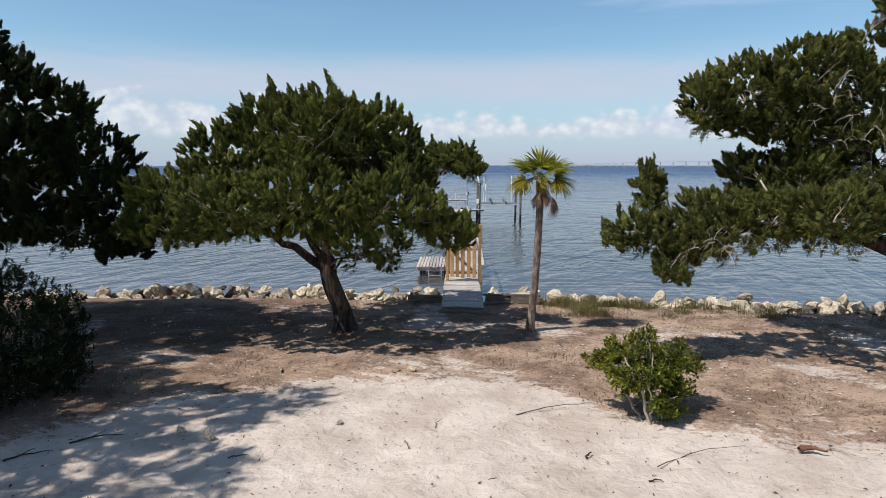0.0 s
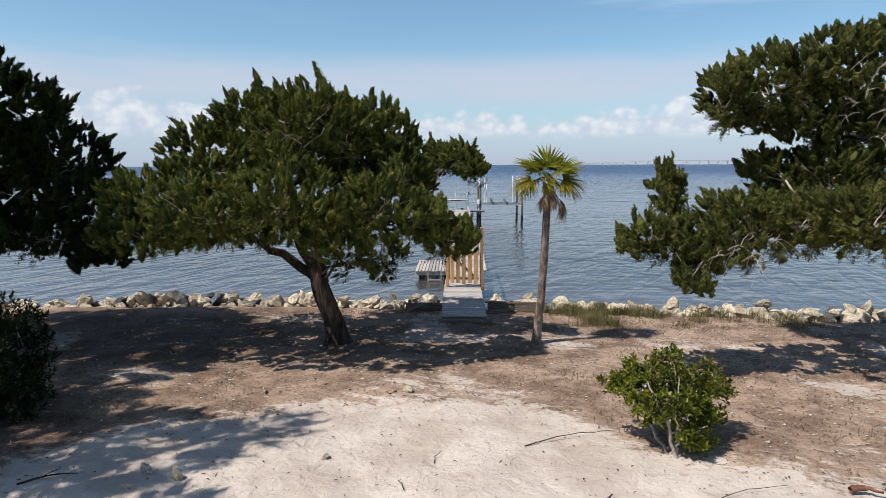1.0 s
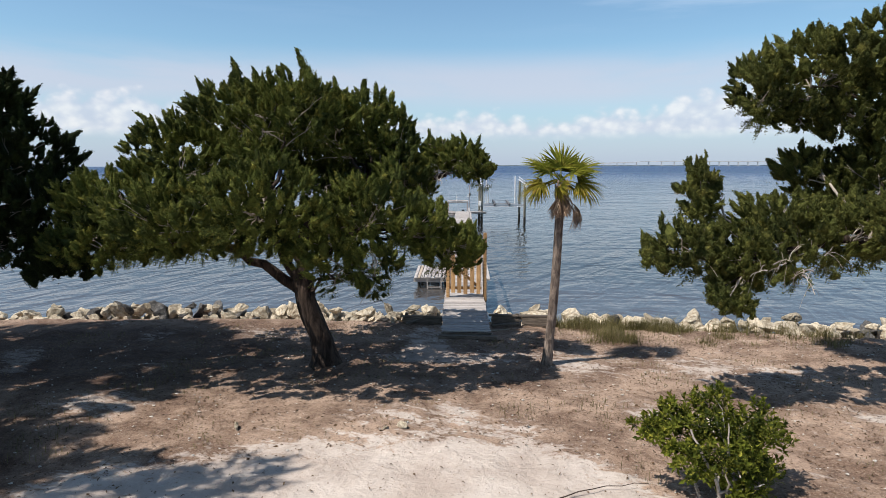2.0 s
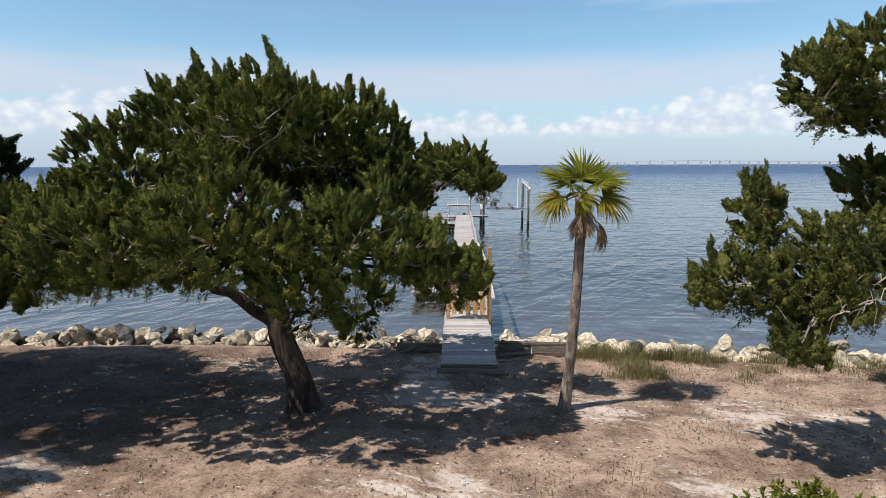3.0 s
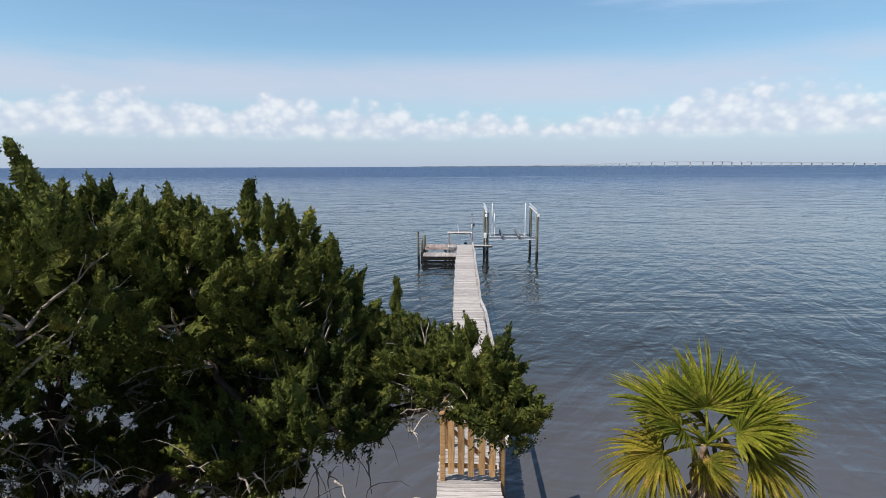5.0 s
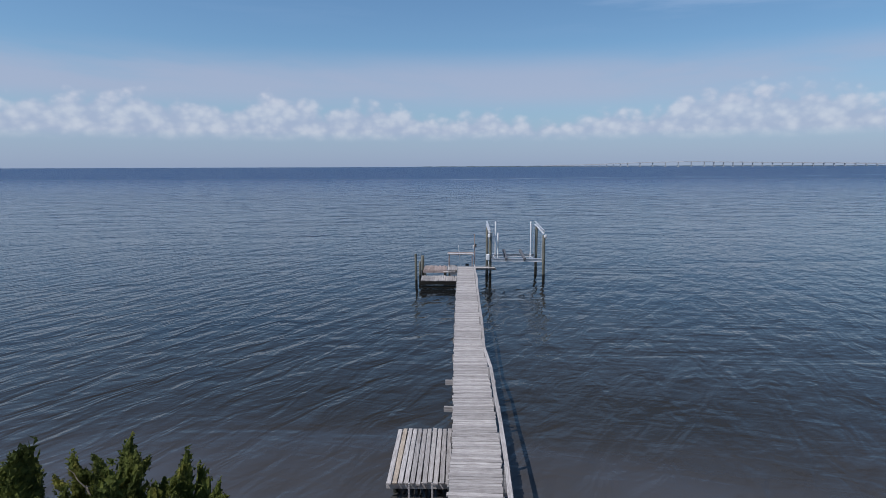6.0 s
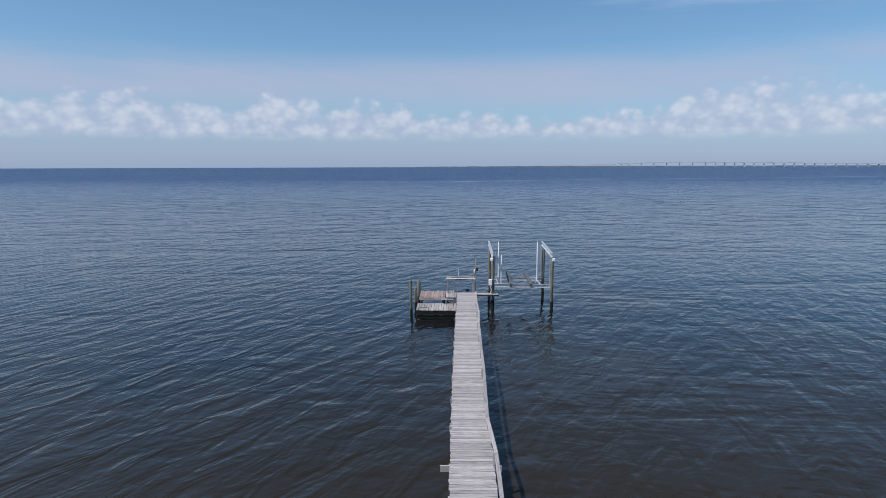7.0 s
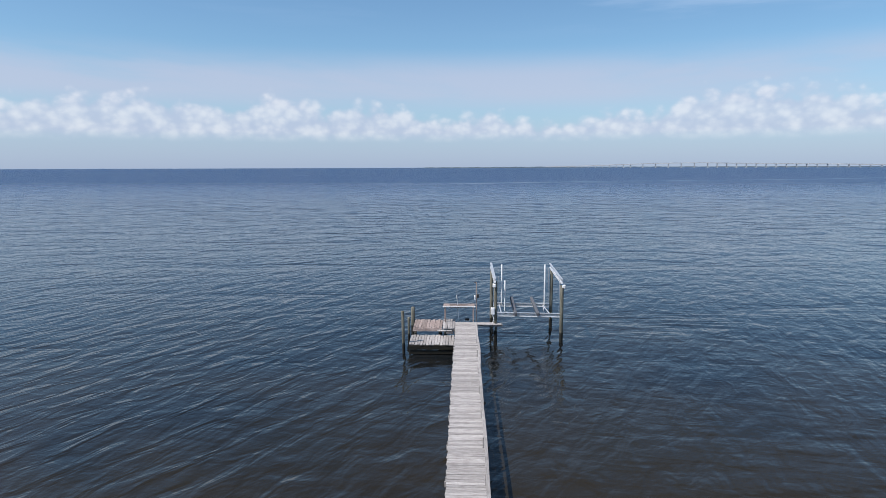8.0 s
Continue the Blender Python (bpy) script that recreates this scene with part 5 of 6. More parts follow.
def make_palm():
    gen = np.random.default_rng(8)
    palm = thing("palm_tree", "slender cabbage palm with a small round crown", "palm", (1.62, 15.12, -0.02))
    s = np.linspace(0, 1, 40)
    line = np.stack([0.02 + 0.22 * s + 0.03 * np.sin(s * 4), -0.36 * s ** 1.3, -0.1 + 3.92 * s], 1)
    rad = 0.098 + 0.055 * np.exp(-s * 14) - 0.012 * s
    rad = rad * (1 + 0.025 * np.sin(np.arange(40) * 2.4)) + 0.035 * np.clip((s - 0.93) / 0.07, 0, 1)
    v, q = tube_arrays(line, rad, 16, 0.02)
    part("trunk", mesh_arrays("trunk", v, q, True), M_PALM_BARK, palm, "ringed grey-brown palm trunk")
    top = Vector(line[-1]) + Vector((-0.02, 0.0, 0.17))
    neck = Vector(line[-1]) + Vector((0.0, 0.0, -0.02))
    # split leaf bases round the neck
    for i in range(14):
        a = i * 2.4
        bm = bmesh.new()
        box((0.05, 0.018, 0.20), (0, 0, 0.08), 0.006, bm)
        part("leaf_base", bm, M_PALM_DEAD, palm, m=Matrix.Translation(neck + Vector((0.11 * math.cos(a), 0.11 * math.sin(a), -0.26 + 0.026 * i))) @ pose(0, 0, 0, 0, 0, math.degrees(a)) @ pose(0, 0, 0, 0, 18, 90))
    # live fans: azimuth, elevation, stalk, length of blade
    live = ((80, 76, 0.30, 0.56), (162, 38, 0.36, 0.58), (14, 32, 0.38, 0.58), (112, 34, 0.34, 0.54), (52, 28, 0.36, 0.54), (200, 34, 0.30, 0.48), (338, 30, 0.28, 0.44))
    low = ((192, -8, 0.38, 0.56), (346, -6, 0.36, 0.60), (128, -8, 0.36, 0.52), (66, -8, 0.36, 0.52), (4, -22, 0.36, 0.52), (174, -24, 0.36, 0.50), (272, -38, 0.14, 0.30))
    for fans, mat, label, droop in ((live, M_PALM, "", 0.26), (low, M_PALM_OLD, "yellowing fan leaf", 0.50)):
        for az, el, st, reach in fans:
            me = frond_mesh(gen, reach, 1.72, st, droop, 46, 0.0165, 0.30)
            turn = (1 if math.cos(radians(az)) > 0 else -1) * float(gen.uniform(12, 48)) * (0.3 if el > 60 else 1.0)
            part("frond", me, mat, palm, label, m=Matrix.Translation(top) @ pose(0, 0, 0, 0, 0, az + float(gen.normal(0, 4))) @ pose(0, 0, 0, 0, -el, 0) @ pose(0, 0, 0, turn, 0, 0))
    for az, el, st in ((268, -78, 0.06), (198, -78, 0.14), (356, -48, 0.34), (334, -56, 0.36), (345, -52, 0.40), (250, -82, 0.06), (300, -80, 0.08), (225, -80, 0.10), (320, -80, 0.06), (150, -78, 0.14), (60, -78, 0.14), (100, -78, 0.08)):
        me = frond_mesh(gen, 0.50, 0.50, st, 0.60 if el > -60 else -0.10, 34, 0.016, 0.5)
        part("dead_frond", me, M_PALM_DEAD, palm, "dead brown hanging fan leaf", m=Matrix.Translation(neck) @ pose(0, 0, 0, 0, 0, az) @ pose(0, 0, 0, float(gen.normal(0, 25 if el < -60 else 6)), -el, 0))


make_palm()


# ---- bushes ----
def leaf_rosettes(ends, ways, leaves, length, width, gen):
    n = len(ends)
    ang = (np.arange(leaves)[None] * 2.399 + gen.random((n, 1)) * 6.28)
    lift = np.linspace(0.15, 1.1, leaves)[None] + 0.15 * gen.standard_normal((n, leaves))
    ref = np.where(np.abs(ways[:, 2:3]) > 0.9, [[1.0, 0, 0]], [[0, 0, 1.0]])
    u = unit(np.cross(ways, ref))
    v = np.cross(ways, u)
    rad = np.cos(ang)[..., None] * u[:, None] + np.sin(ang)[..., None] * v[:, None]
    d = unit(rad * np.cos(lift)[..., None] + ways[:, None] * np.sin(lift)[..., None])
    side = unit(np.cross(d, ways[:, None] + 0.01))
    nrm = np.cross(side, d)
    ln = length * (0.7 + 0.6 * gen.random((n, leaves, 1)))
    wd = width * (0.8 + 0.4 * gen.random((n, leaves, 1)))
    root = ends[:, None] + ways[:, None] * (np.linspace(-0.10, 0.01, leaves))[None, :, None] + 0 * d
    mid = root + d * ln * 0.55 + nrm * ln * 0.06
    tip = root + d * ln - nrm * ln * 0.10
    verts = np.stack([root, mid + side * wd + nrm * wd * 0.35, tip, mid - side * wd + nrm * wd * 0.35, mid], 2).reshape(-1, 3)
    k = np.arange(n * leaves)[:, None] * 5
    tris = np.concatenate([k + np.array([[0, 4, 1]]), k + np.array([[4, 2, 1]]), k + np.array([[0, 3, 4]]), k + np.array([[4, 3, 2]])], 1).reshape(-1, 3)
    return verts, tris


def make_bush(name, label, base, lobes, count, leaves, length, width, mat, seed, stems, category="bush", front=()):
    gen = np.random.default_rng(seed)
    b = thing(name, label, category, base)
    back = Matrix.Translation(-Vector(base))
    ends, ways = [], []
    vol = np.array([l[3] * l[4] * l[5] for l in lobes]) ** 0.67
    for lobe, k in zip(lobes, vol / vol.sum()):
        d = unit(gen.standard_normal((int(count * k), 3)))
        d = d[d[:, 2] > -0.6]
        r = 0.40 + 0.85 * gen.random(len(d)) ** 0.7
        ends.append(np.array(lobe[:3]) + d * np.array(lobe[3:]) * r[:, None])
        ways.append(unit(d * 0.6 + [0, 0, 0.75] + 0.3 * gen.standard_normal(d.shape)))
    ends, ways = np.concatenate(ends), np.concatenate(ways)
    v, t = leaf_rosettes(ends, ways, leaves, length, width, gen)
    part("foliage", mesh_arrays("foliage", v, t), mat, b, m=back, kind="stuff")
    for i in range(stems):
        e = ends[int(gen.integers(0, len(ends)))]
        o = np.array(base) + gen.normal(0, 0.06, 3) * [1, 1, 0] - [0, 0, 0.05]
        pts, r = limb_to(o, e, 0.030, 0.008, gen, -0.25, 9)
        v, q = tube_arrays(pts, r, 6, 0.06)
        part("stem", mesh_arrays("stem", v, q, True), M_TWIG, b, "pale grey bare stem", m=back)
    for line, r in front:
        p = np.array(line, float)
        k = np.linspace(0, len(p) - 1, 14)
        p = np.stack([np.interp(k, np.arange(len(p)), p[:, i]) for i in range(3)], 1) + gen.normal(0, 0.006, (14, 3))
        v, q = tube_arrays(p, np.linspace(r, r * 0.35, 14), 8, 0.06)
        part("stem", mesh_arrays("stem", v, q, True), M_TWIG, b, "pale grey bare stem", m=back)
    wood = []
    for e in ends[gen.integers(0, len(ends), 40)]:
        c = np.array(lobes[int(gen.integers(0, len(lobes)))][:3]) - [0, 0, 0.2]
        if np.linalg.norm(c - e) < 1.0:
            pts, r = limb_to(c, e, 0.010, 0.004, gen, 0.1, 5)
            wood.append(tube_arrays(pts, r, 4))
    v, q = join(wood)
    part("twig_spray", mesh_arrays("twig_spray", v, q), M_TWIG, b, m=back, kind="stuff")


make_bush("bush", "bright green broad-leaved bush with pale stems on the sand edge", (3.16, 8.86, 0.18),
          ((2.76, 9.5, 1.02, 0.32, 0.42, 0.26), (3.12, 9.5, 1.16, 0.34, 0.45, 0.30), (3.55, 9.6, 1.00, 0.36, 0.42, 0.24), (2.86, 9.1, 0.80, 0.26, 0.3, 0.18),
           (3.34, 9.2, 0.68, 0.38, 0.35, 0.26), (3.52, 8.95, 0.36, 0.24, 0.22, 0.14), (2.42, 9.6, 1.0, 0.22, 0.3, 0.13), (3.95, 9.7, 0.92, 0.24, 0.3, 0.14),
           (3.68, 9.4, 0.62, 0.26, 0.3, 0.18), (3.2, 9.5, 1.45, 0.12, 0.15, 0.14), (3.8, 9.7, 1.2, 0.14, 0.15, 0.12), (2.66, 9.5, 1.32, 0.14, 0.15, 0.12), (2.92, 8.85, 0.98, 0.22, 0.14, 0.14), (3.32, 8.82, 0.50, 0.22, 0.14, 0.16), (3.3, 8.9, 0.92, 0.26, 0.16, 0.16)),
          760, 11, 0.094, 0.0205, M_BUSH, 5, 3,
          front=((((3.16, 8.84, 0.12), (3.06, 8.86, 0.45), (3.02, 8.86, 0.7), (2.88, 8.92, 0.95), (2.74, 9.0, 1.25)), 0.030), (((3.05, 8.85, 0.55), (3.3, 8.85, 0.6), (3.58, 8.9, 0.66)), 0.018),
                 (((3.02, 8.86, 0.68), (3.15, 8.9, 0.95), (3.2, 9.1, 1.3)), 0.018)))
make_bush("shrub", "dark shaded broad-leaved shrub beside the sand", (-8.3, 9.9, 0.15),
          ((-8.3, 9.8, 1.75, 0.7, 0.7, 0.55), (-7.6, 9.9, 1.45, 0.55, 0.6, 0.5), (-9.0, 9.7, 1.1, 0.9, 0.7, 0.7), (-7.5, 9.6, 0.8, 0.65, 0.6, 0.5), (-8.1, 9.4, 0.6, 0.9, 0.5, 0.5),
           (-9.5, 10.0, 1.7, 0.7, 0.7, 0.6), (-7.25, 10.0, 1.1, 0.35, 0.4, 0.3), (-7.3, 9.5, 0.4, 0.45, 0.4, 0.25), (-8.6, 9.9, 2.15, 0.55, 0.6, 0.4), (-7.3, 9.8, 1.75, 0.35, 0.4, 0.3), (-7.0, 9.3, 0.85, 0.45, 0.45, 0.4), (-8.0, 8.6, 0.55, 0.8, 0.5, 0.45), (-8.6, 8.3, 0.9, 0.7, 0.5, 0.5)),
          2200, 12, 0.085, 0.017, M_SHRUB_SHADE, 6, 8, "shrub")


# ---- bank: bulkhead, grass, litter, sticks ----
def make_bulkhead():
    w = thing("bulkhead", "low old timber bulkhead of horizontal boards before the rocks", "retaining wall", (0.0, 18.75, -0.2))
    at = Matrix.Translation((0, -18.75, 0.2))
    for x0, x1, y, top, turn in ((-2.05, -0.92, 18.72, 0.13, -1.5), (0.46, 1.28, 18.72, 0.14, -0.8), (1.29, 2.2, 18.68, 0.13, -2.0)):
        for k in range(3):
            ln = x1 - x0
            part("board", plank_mesh("board", ln, 0.20, 0.05), M_BULK, w, m=at @ pose((x0 + x1) / 2, y, top - 0.10 - 0.205 * k, 90, 0, turn))
        for x in (x0 + 0.12, x1 - 0.12):
            part("post", box((0.09, 0.09, 0.9), (0, 0, -0.40), 0.01), M_BULK, w, m=at @ pose(x, y + 0.09, top + 0.02))
    part("cap", plank_mesh("cap", 1.85, 0.16, 0.045), M_BULK, w, "grey cap board", m=at @ pose(1.3, 18.77, 0.185, 0, 0, -1.4))
    for a, b in (((0.45, 18.3, 0.0), (1.25, 18.55, 0.02)), ((-1.9, 18.4, -0.02), (-1.5, 18.75, 0.06))):
        a, b = Vector(a), Vector(b)
        d = b - a
        part("loose_board", plank_mesh("loose_board", d.length, 0.12, 0.04), M_BULK, w, m=at @ Matrix.Translation((a + b) / 2 + Vector((0, 0, 0.01))) @ d.to_track_quat("X", "Z").to_matrix().to_4x4())


make_bulkhead()


def blades(x, y, height, gen, width=0.004, bend=0.35):
    n = len(x)
    z = ground_height(x, y) - 0.01
    root = np.stack([x, y, z], 1)
    a = gen.random(n) * 2 * np.pi
    lean = np.stack([np.cos(a), np.sin(a), np.zeros(n)], 1) * (bend * gen.random((n, 1))) + np.array([[0.12, 0.03, 0]])
    side = np.stack([-np.sin(a), np.cos(a), np.zeros(n)], 1) * width
    up = np.array([[0, 0, 1.0]])
    h = height[:, None]
    mid = root + (up * 0.6 + lean * 0.25) * h
    tip = root + (up * (0.95 - 0.2 * bend) + lean) * h
    v = np.stack([root - side, root + side, mid + side * 0.8, mid - side * 0.8, tip], 1).reshape(-1, 3)
    k = np.arange(n)[:, None] * 5
    t = np.concatenate([k + np.array([[0, 1, 2]]), k + np.array([[0, 2, 3]]), k + np.array([[3, 2, 4]])], 1).reshape(-1, 3)
    return v, t


def make_grass():
    gen = np.random.default_rng(14)
    # tall tufts along the rocks
    cx = gen.uniform(1.9, 12.5, 620)
    cy = shore(cx) - 2.1 * gen.random(620) ** 1.4 + 0.05
    f = soft(cx, cy, 0.8, 2.7) + 0.35 * np.exp(-((cy - shore(cx) + 0.5) / 0.6) ** 2)
    keep = (f > 0.06) & (gen.random(620) < np.interp(cx, (6.0, 7.4), (0.75, 0.12)))
    cx, cy, f = cx[keep], cy[keep], f[keep]
    per = 56
    x = np.repeat(cx, per) + gen.normal(0, 0.13, len(cx) * per)
    y = np.repeat(cy, per) + gen.normal(0, 0.11, len(cx) * per)
    tall = np.repeat(gen.uniform(0.12, 0.56, len(cx)) * np.clip(0.6 + f, 0.5, 1.2), per) * (0.25 + 0.85 * gen.random(len(x)))
    v, t = blades(x, y, tall, gen, 0.0042, 0.8)
    tagged(part("tall_grass", mesh_arrays("tall_grass", v, t), M_GRASS), "tall dry tan and green grass along the rocks", "grass", kind="stuff")
    # sparse short grass on the litter
    n = 17000
    x, y = gen.uniform(-11, 12, n), gen.uniform(9.5, 18.6, n)
    f = soft(x, y, 0.9, 8.3)
    keep = (f > 0.08) & (sand_zone(x, y) < 0.4) & (gen.random(n) < 0.85)
    x, y, f = x[keep], y[keep], f[keep]
    v, t = blades(x, y, 0.05 + 0.16 * gen.random(len(x)) * np.clip(f * 2.2, 0.3, 1.2), gen, 0.004, 0.9)
    tagged(part("short_grass", mesh_arrays("short_grass", v, t), M_GRASS), "sparse short dry grass in the leaf litter", "grass", kind="stuff")


make_grass()


def make_litter():
    gen = np.random.default_rng(15)
    n = 34000
    x, y = gen.uniform(-12, 12, n), 3.5 + 15.1 * gen.random(n) ** 0.8
    s = sand_zone(x, y)
    keep = gen.random(n) < np.where(s > 0.6, 0.22, 0.9)
    x, y = x[keep], y[keep]
    n = len(x)
    z = ground_height(x, y) + 0.05 * soft(x, y, 0.7, 1.3) + 0.022 * soft(x, y, 2.6, 5.2) + 0.012
    c = np.stack([x, y, z], 1)
    a = gen.random(n) * 2 * np.pi
    d = np.stack([np.cos(a), np.sin(a), 0.25 * gen.standard_normal(n)], 1)
    e = np.stack([-np.sin(a), np.cos(a), 0.35 * gen.standard_normal(n)], 1)
    ln = (0.008 + 0.034 * gen.random((n, 1)) ** 3)
    wd = ln * (0.12 + 0.35 * gen.random((n, 1)))
    lift = np.array([[0, 0, 0.012]])
    v = np.stack([c - d * ln, c + e * wd + lift, c + d * ln, c - e * wd + lift * 0.4], 1).reshape(-1, 3)
    k = np.arange(n)[:, None] * 4
    t = np.concatenate([k + np.array([[0, 1, 2]]), k + np.array([[0, 2, 3]])], 1).reshape(-1, 3)
    tagged(part("leaf_litter", mesh_arrays("leaf_litter", v, t), M_LITTER), "scattered brown leaves and bark bits on the sand", "leaf litter", kind="stuff")
    # pale shell and stone chips
    n = 1900
    x, y = gen.uniform(-9, 11, n), gen.uniform(5.0, 18.2, n)
    keep = gen.random(n) < np.where(sand_zone(x, y) > 0.6, 0.2, 0.9)
    x, y = x[keep], y[keep]
    z = ground_height(x, y) + 0.05 * soft(x, y, 0.7, 1.3) + 0.022 * soft(x, y, 2.6, 5.2) + 0.008
    r = 0.008 + 0.019 * gen.random(len(x)) ** 2
    octa = np.array([(1, 0, 0), (0, 1, 0), (-1, 0, 0), (0, -1, 0), (0, 0, 0.6), (0, 0, -0.6)])
    jit = 1 + 0.35 * gen.standard_normal((len(x), 6, 1))
    v = (np.stack([x, y, z], 1)[:, None] + octa * jit * r[:, None, None] * np.array([1.4, 0.9, 1])).reshape(-1, 3)
    f = np.array([(0, 1, 4), (1, 2, 4), (2, 3, 4), (3, 0, 4), (1, 0, 5), (2, 1, 5), (3, 2, 5), (0, 3, 5)])
    t = (np.arange(len(x))[:, None, None] * 6 + f).reshape(-1, 3)
    tagged(part("shell_chips", mesh_arrays("shell_chips", v, t), M_SHELL), "pale shell and stone chips strewn on the ground", "shells", kind="stuff")


make_litter()


def make_stick(x, y, length, turn, r, mat, label, name="stick", forks=1):
    gen = np.random.default_rng(int(1000 * abs(x) + 10 * y))
    z = float(ground_height(x, y)) + r * 0.8
    st = thing(name, label, "stick", (x, y, z), turn, group="fallen sticks")
    p = arc((-length / 2, 0, 0), (length / 2, 0, 0.02), 0.02, 9, 0.0, (0, 0.06 * length, 0))
    p[1:-1, :2] += gen.normal(0, 0.015, (7, 2))
    v, q = tube_arrays(p, np.linspace(r, r * 0.35, 9), 6, 0.08)
    part("stem", mesh_arrays("stem", v, q, True), mat, st)
    for k in range(forks):
        o = p[3 + k]
        e = o + np.array([0.28 * length, (-1) ** k * 0.16 * length, 0.03])
        v, q = tube_arrays(arc(o, e, 0.01, 5), np.linspace(r * 0.5, r * 0.2, 5), 5)
        part("side_twig", mesh_arrays("side_twig", v, q, True), mat, st)


for x, y, ln, turn, r, forks in ((1.75, 9.35, 1.55, 22, 0.009, 0), (3.6, 7.75, 1.6, 26, 0.007, 0), (2.0, 7.63, 0.16, 60, 0.016, 0), (2.74, 6.94, 0.18, -8, 0.014, 0), (-5.85, 7.0, 0.6, 30, 0.016, 1),
                                 (-5.25, 7.6, 0.7, 26, 0.016, 1), (-0.2, 8.6, 0.35, 75, 0.007, 0), (0.6, 6.8, 0.25, 30, 0.008, 0), (-2.9, 7.2, 0.3, 10, 0.010, 0), (-0.6, 7.8, 0.22, 110, 0.008, 0), (0.9, 18.0, 1.7, 12, 0.014, 0)):
    make_stick(x, y, ln, turn, r, M_TWIG if y > 15 else M_BARK, "thin bare grey stick lying on the sand" if y < 15 else "thin pale branch beside the dock", forks=forks)
make_stick(5.2, 7.98, 0.36, -14, 0.042, M_LOG, "short reddish-brown log on the sand", "log", 0)


# ---- rocks ----
def rock_mesh(seed, fine=3):
    gen = np.random.default_rng(seed)
    bm = bmesh.new()
    bmesh.ops.create_icosphere(bm, subdivisions=fine, radius=1.0)
    cuts = unit(gen.standard_normal((13, 3)))
    far = gen.uniform(0.40, 0.74, 13)
    for v in bm.verts:
        p = np.array(v.co)
        for c, d in zip(cuts, far):
            k = p @ c - d
            if k > 0:
                p = p - c * k * 0.97
        q = Vector(p) * 1.6 + Vector((seed, 0, 0))
        p = p * (1 + 0.16 * noise.noise(q) + 0.15 * noise.noise(q * 2.7) + 0.10 * noise.noise(q * 6))
        v.co = p
    return mesh_bm("stone", bm, False)


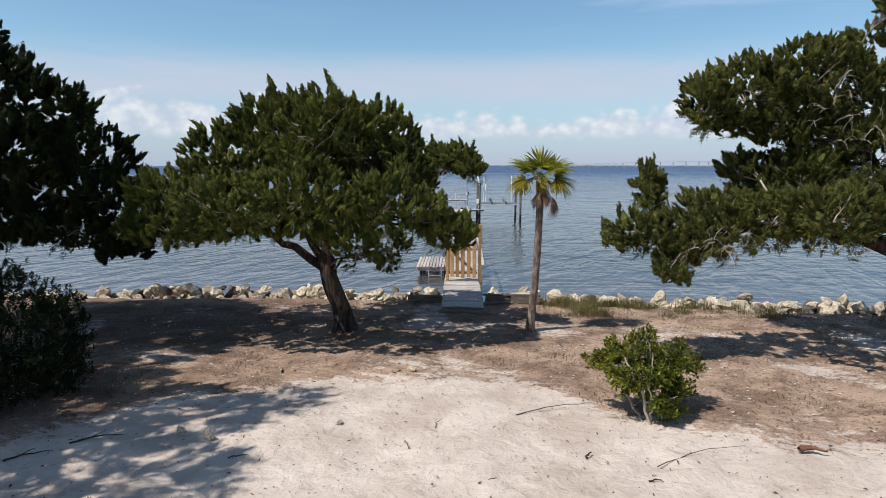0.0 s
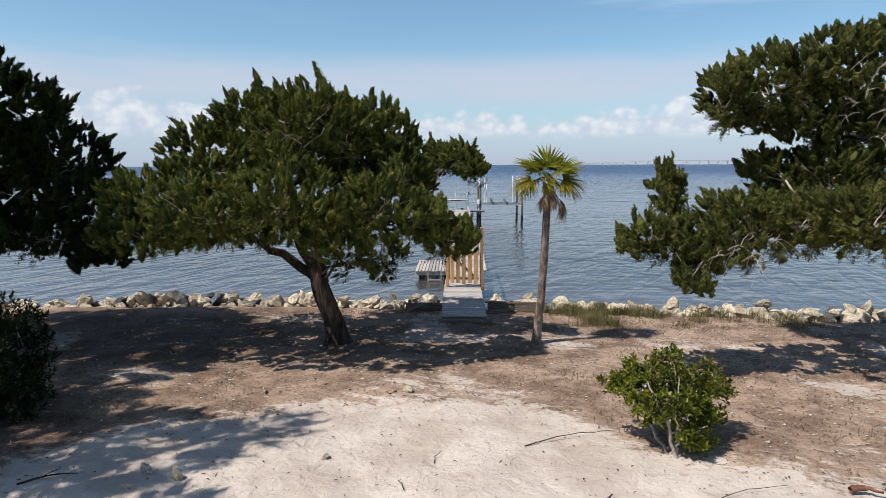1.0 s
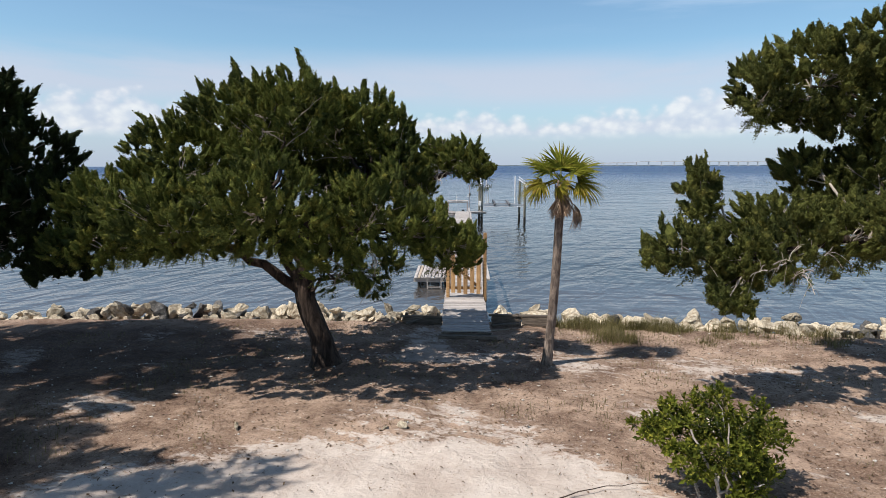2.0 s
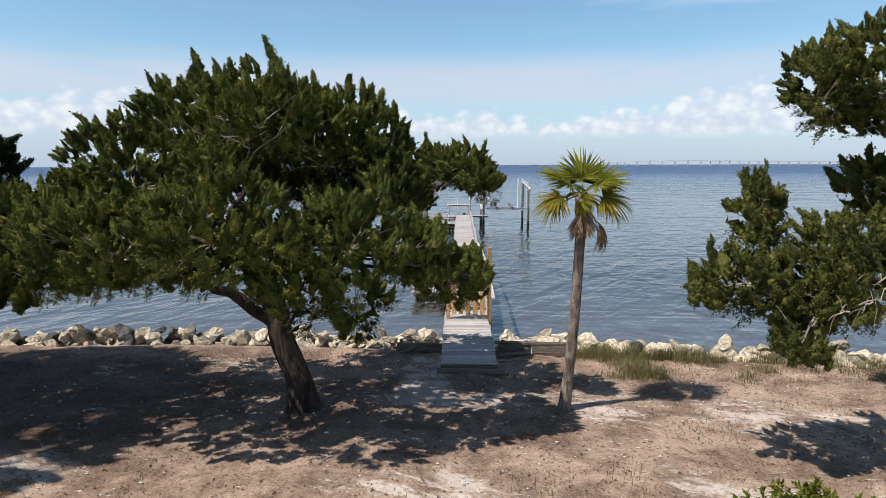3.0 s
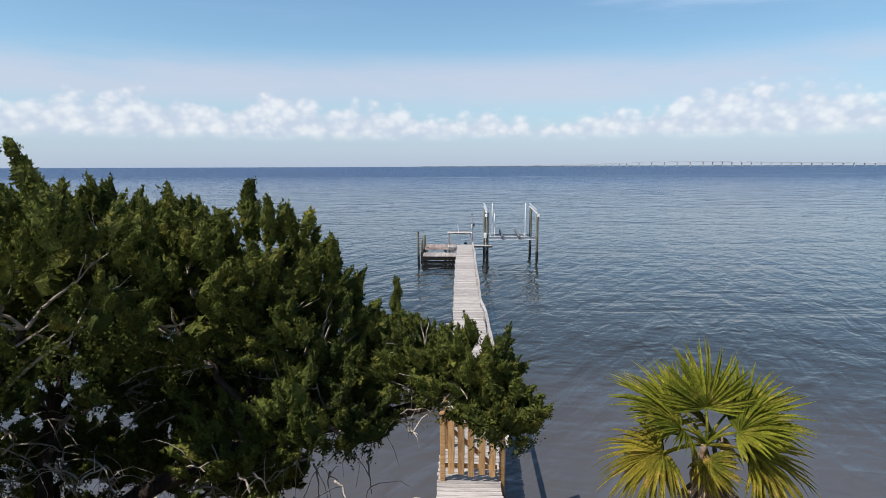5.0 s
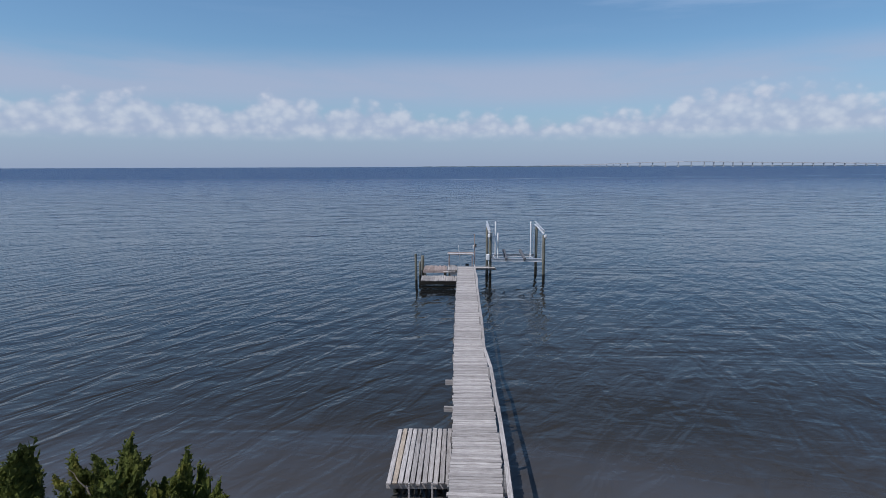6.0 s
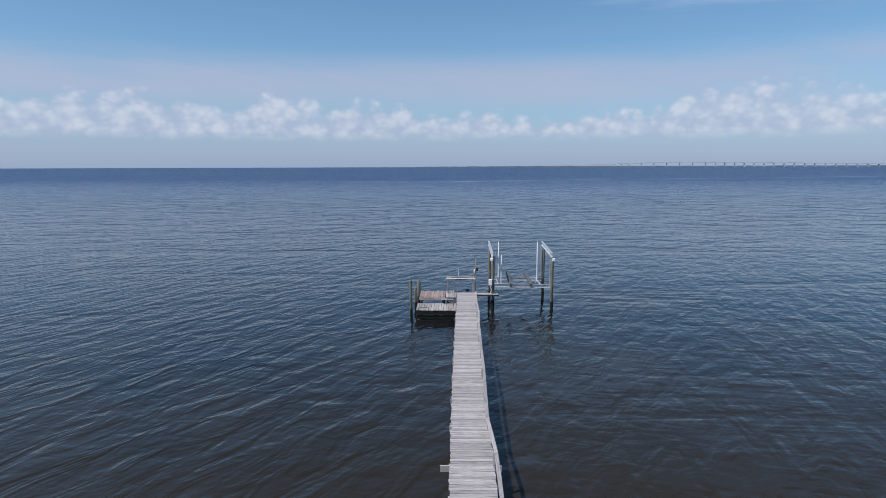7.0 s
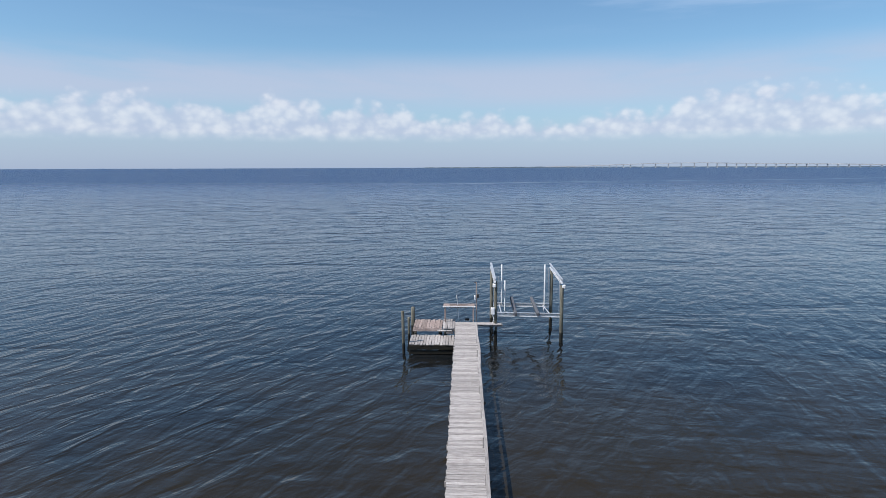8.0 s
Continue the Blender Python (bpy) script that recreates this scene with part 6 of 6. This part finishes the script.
def make_rocks():
    gen = np.random.default_rng(31)
    wall = thing("rock_revetment", "bank of pale limestone boulders along the water", "rocks", (0, 19.4, -0.4), kind="structure")
    at = Matrix.Translation((0, -19.4, 0.4))
    meshes = [rock_mesh(100 + i) for i in range(10)]
    for me in meshes:
        me.materials.append(M_ROCK)
    dark = [me.copy() for me in meshes[:4]]
    for me in dark:
        me.materials[0] = M_ROCK_DARK
    x = -13.4
    while x < 13.2:
        for row, (dy, z, size) in enumerate(((0.05, -0.24, 0.17), (0.32, -0.15, 0.23), (0.62, -0.15, 0.26), (0.95, -0.38, 0.29), (1.32, -0.72, 0.30))):
            xx = x + float(gen.normal(0, 0.12)) + 0.22 * (row % 2)
            if -1.15 < xx < 0.55 and row == 1:
                continue
            r = size * float(gen.uniform(0.6, 1.25))
            yy = float(shore(xx)) + dy + float(gen.normal(0, 0.08))
            zz = z + 0.10 * float(gen.normal(0, 1)) * (row in (1, 2))
            if -1.2 < xx < 0.6:
                r = min(r, 0.22)
                zz = z - 0.2
            if -2.2 < xx < 2.3:
                yy += 0.3
            murky = gen.random() < (0.26 if (-13 < xx < -6 or xx > 10) else 0.06)
            me = dark[int(gen.integers(0, 4))] if murky else meshes[int(gen.integers(0, 10))]
            turn = Euler((gen.normal(0, 0.5), gen.normal(0, 0.5), gen.uniform(0, 6.28)))
            m = at @ Matrix.LocRotScale((xx, yy, zz), turn, (r * float(gen.uniform(1.1, 1.6)), r * float(gen.uniform(0.95, 1.25)), r * float(gen.uniform(0.7, 1.0))))
            part("stone", me, None, wall, m=m)
        x += 0.41
    for xx, dy, z, r in ((-10.9, 0.5, -0.02, 0.36), (-5.7, 0.6, 0.0, 0.32), (-5.0, 0.3, -0.05, 0.3), (-4.3, 0.45, -0.08, 0.28), (2.75, 0.75, 0.02, 0.30), (3.75, 0.5, 0.02, 0.36), (6.0, 0.55, -0.05, 0.3),
                         (7.9, 0.4, 0.0, 0.42), (8.5, 0.3, -0.02, 0.36), (1.2, 0.75, -0.05, 0.26), (2.05, 1.05, 0.0, 0.28)):
        m = at @ Matrix.LocRotScale((xx, float(shore(xx)) + dy, z - 0.12), Euler((gen.normal(0, 0.4), gen.normal(0, 0.4), gen.uniform(0, 6.28))), (r * 1.1, r * 0.95, r * 0.72))
        part("stone", meshes[int(gen.integers(0, 10))], None, wall, m=m)
    far = [rock_mesh(140 + i, 2) for i in range(4)]
    shapes = []
    for me in far:
        co = np.empty(len(me.vertices) * 3, np.float32)
        me.vertices.foreach_get("co", co)
        shapes.append((co.reshape(-1, 3), np.array([tuple(p.vertices) for p in me.polygons])))
    rest = []
    for start in (-23.0, 13.3):
        x = start
        while x < start + 9.6:
            for dy, z, size in ((0.2, -0.2, 0.19), (0.62, -0.22, 0.22), (1.0, -0.5, 0.27)):
                cv, ct = shapes[int(gen.integers(0, 4))]
                a = gen.uniform(0, 6.28)
                turn = np.array([[math.cos(a), -math.sin(a), 0], [math.sin(a), math.cos(a), 0], [0, 0, 1.0]])
                place = np.array([x + gen.normal(0, 0.12), float(shore(x)) + dy - 19.4 + gen.normal(0, 0.08), z + 0.4])
                rest.append(((cv * size * gen.uniform(0.7, 1.25) * np.array([1.35, 1.1, 0.85])) @ turn.T + place, ct))
            x += 0.42
    v, t = join(rest)
    part("stone_row", mesh_arrays("stone_row", v, t), M_ROCK, wall, "pale boulders farther along the shore", kind="stuff")
    for xx, yy, r in ((-1.77, 8.5, 0.06), (-3.66, 11.14, 0.09), (-1.0, 11.3, 0.13), (-1.25, 11.2, 0.07), (-4.1, 7.9, 0.10), (-3.6, 7.8, 0.11)):
        ob = part("stone", meshes[int(gen.integers(0, 10))], None, m=Matrix.LocRotScale((xx, yy, float(ground_height(xx, yy)) + r * 0.3), Euler(gen.uniform(0, 6.28, 3)), (r * 1.2, r, r * 0.7)))
        tagged(ob, "small pale loose stone on the sand", "stone", "loose stones")


make_rocks()


# ---- deck boards ----
def make_deck_boards():
    boards = [plank_mesh("plank", DOCK_W + d, 0.136, 0.036, b) for d, b in ((0.0, 0.0), (0.03, 0.004), (-0.02, -0.004), (0.015, 0.006))]
    y, i = 17.38, 0
    while y < 57.3:
        me = boards[int(rng.integers(0, 4))]
        c = dock_left(y) + DOCK_W / 2 + float(rng.normal(0, 0.010))
        part("plank", me, M_PLANK, dock, m=dock_at @ pose(c, y, deck_height(y) + float(rng.normal(0, 0.0022)), float(rng.normal(0, 0.35)), float(rng.normal(0, 0.15)), -math.degrees(dock_turn(y)) + float(rng.normal(0, 0.35))))
        y += 0.1455
        i += 1


make_deck_boards()
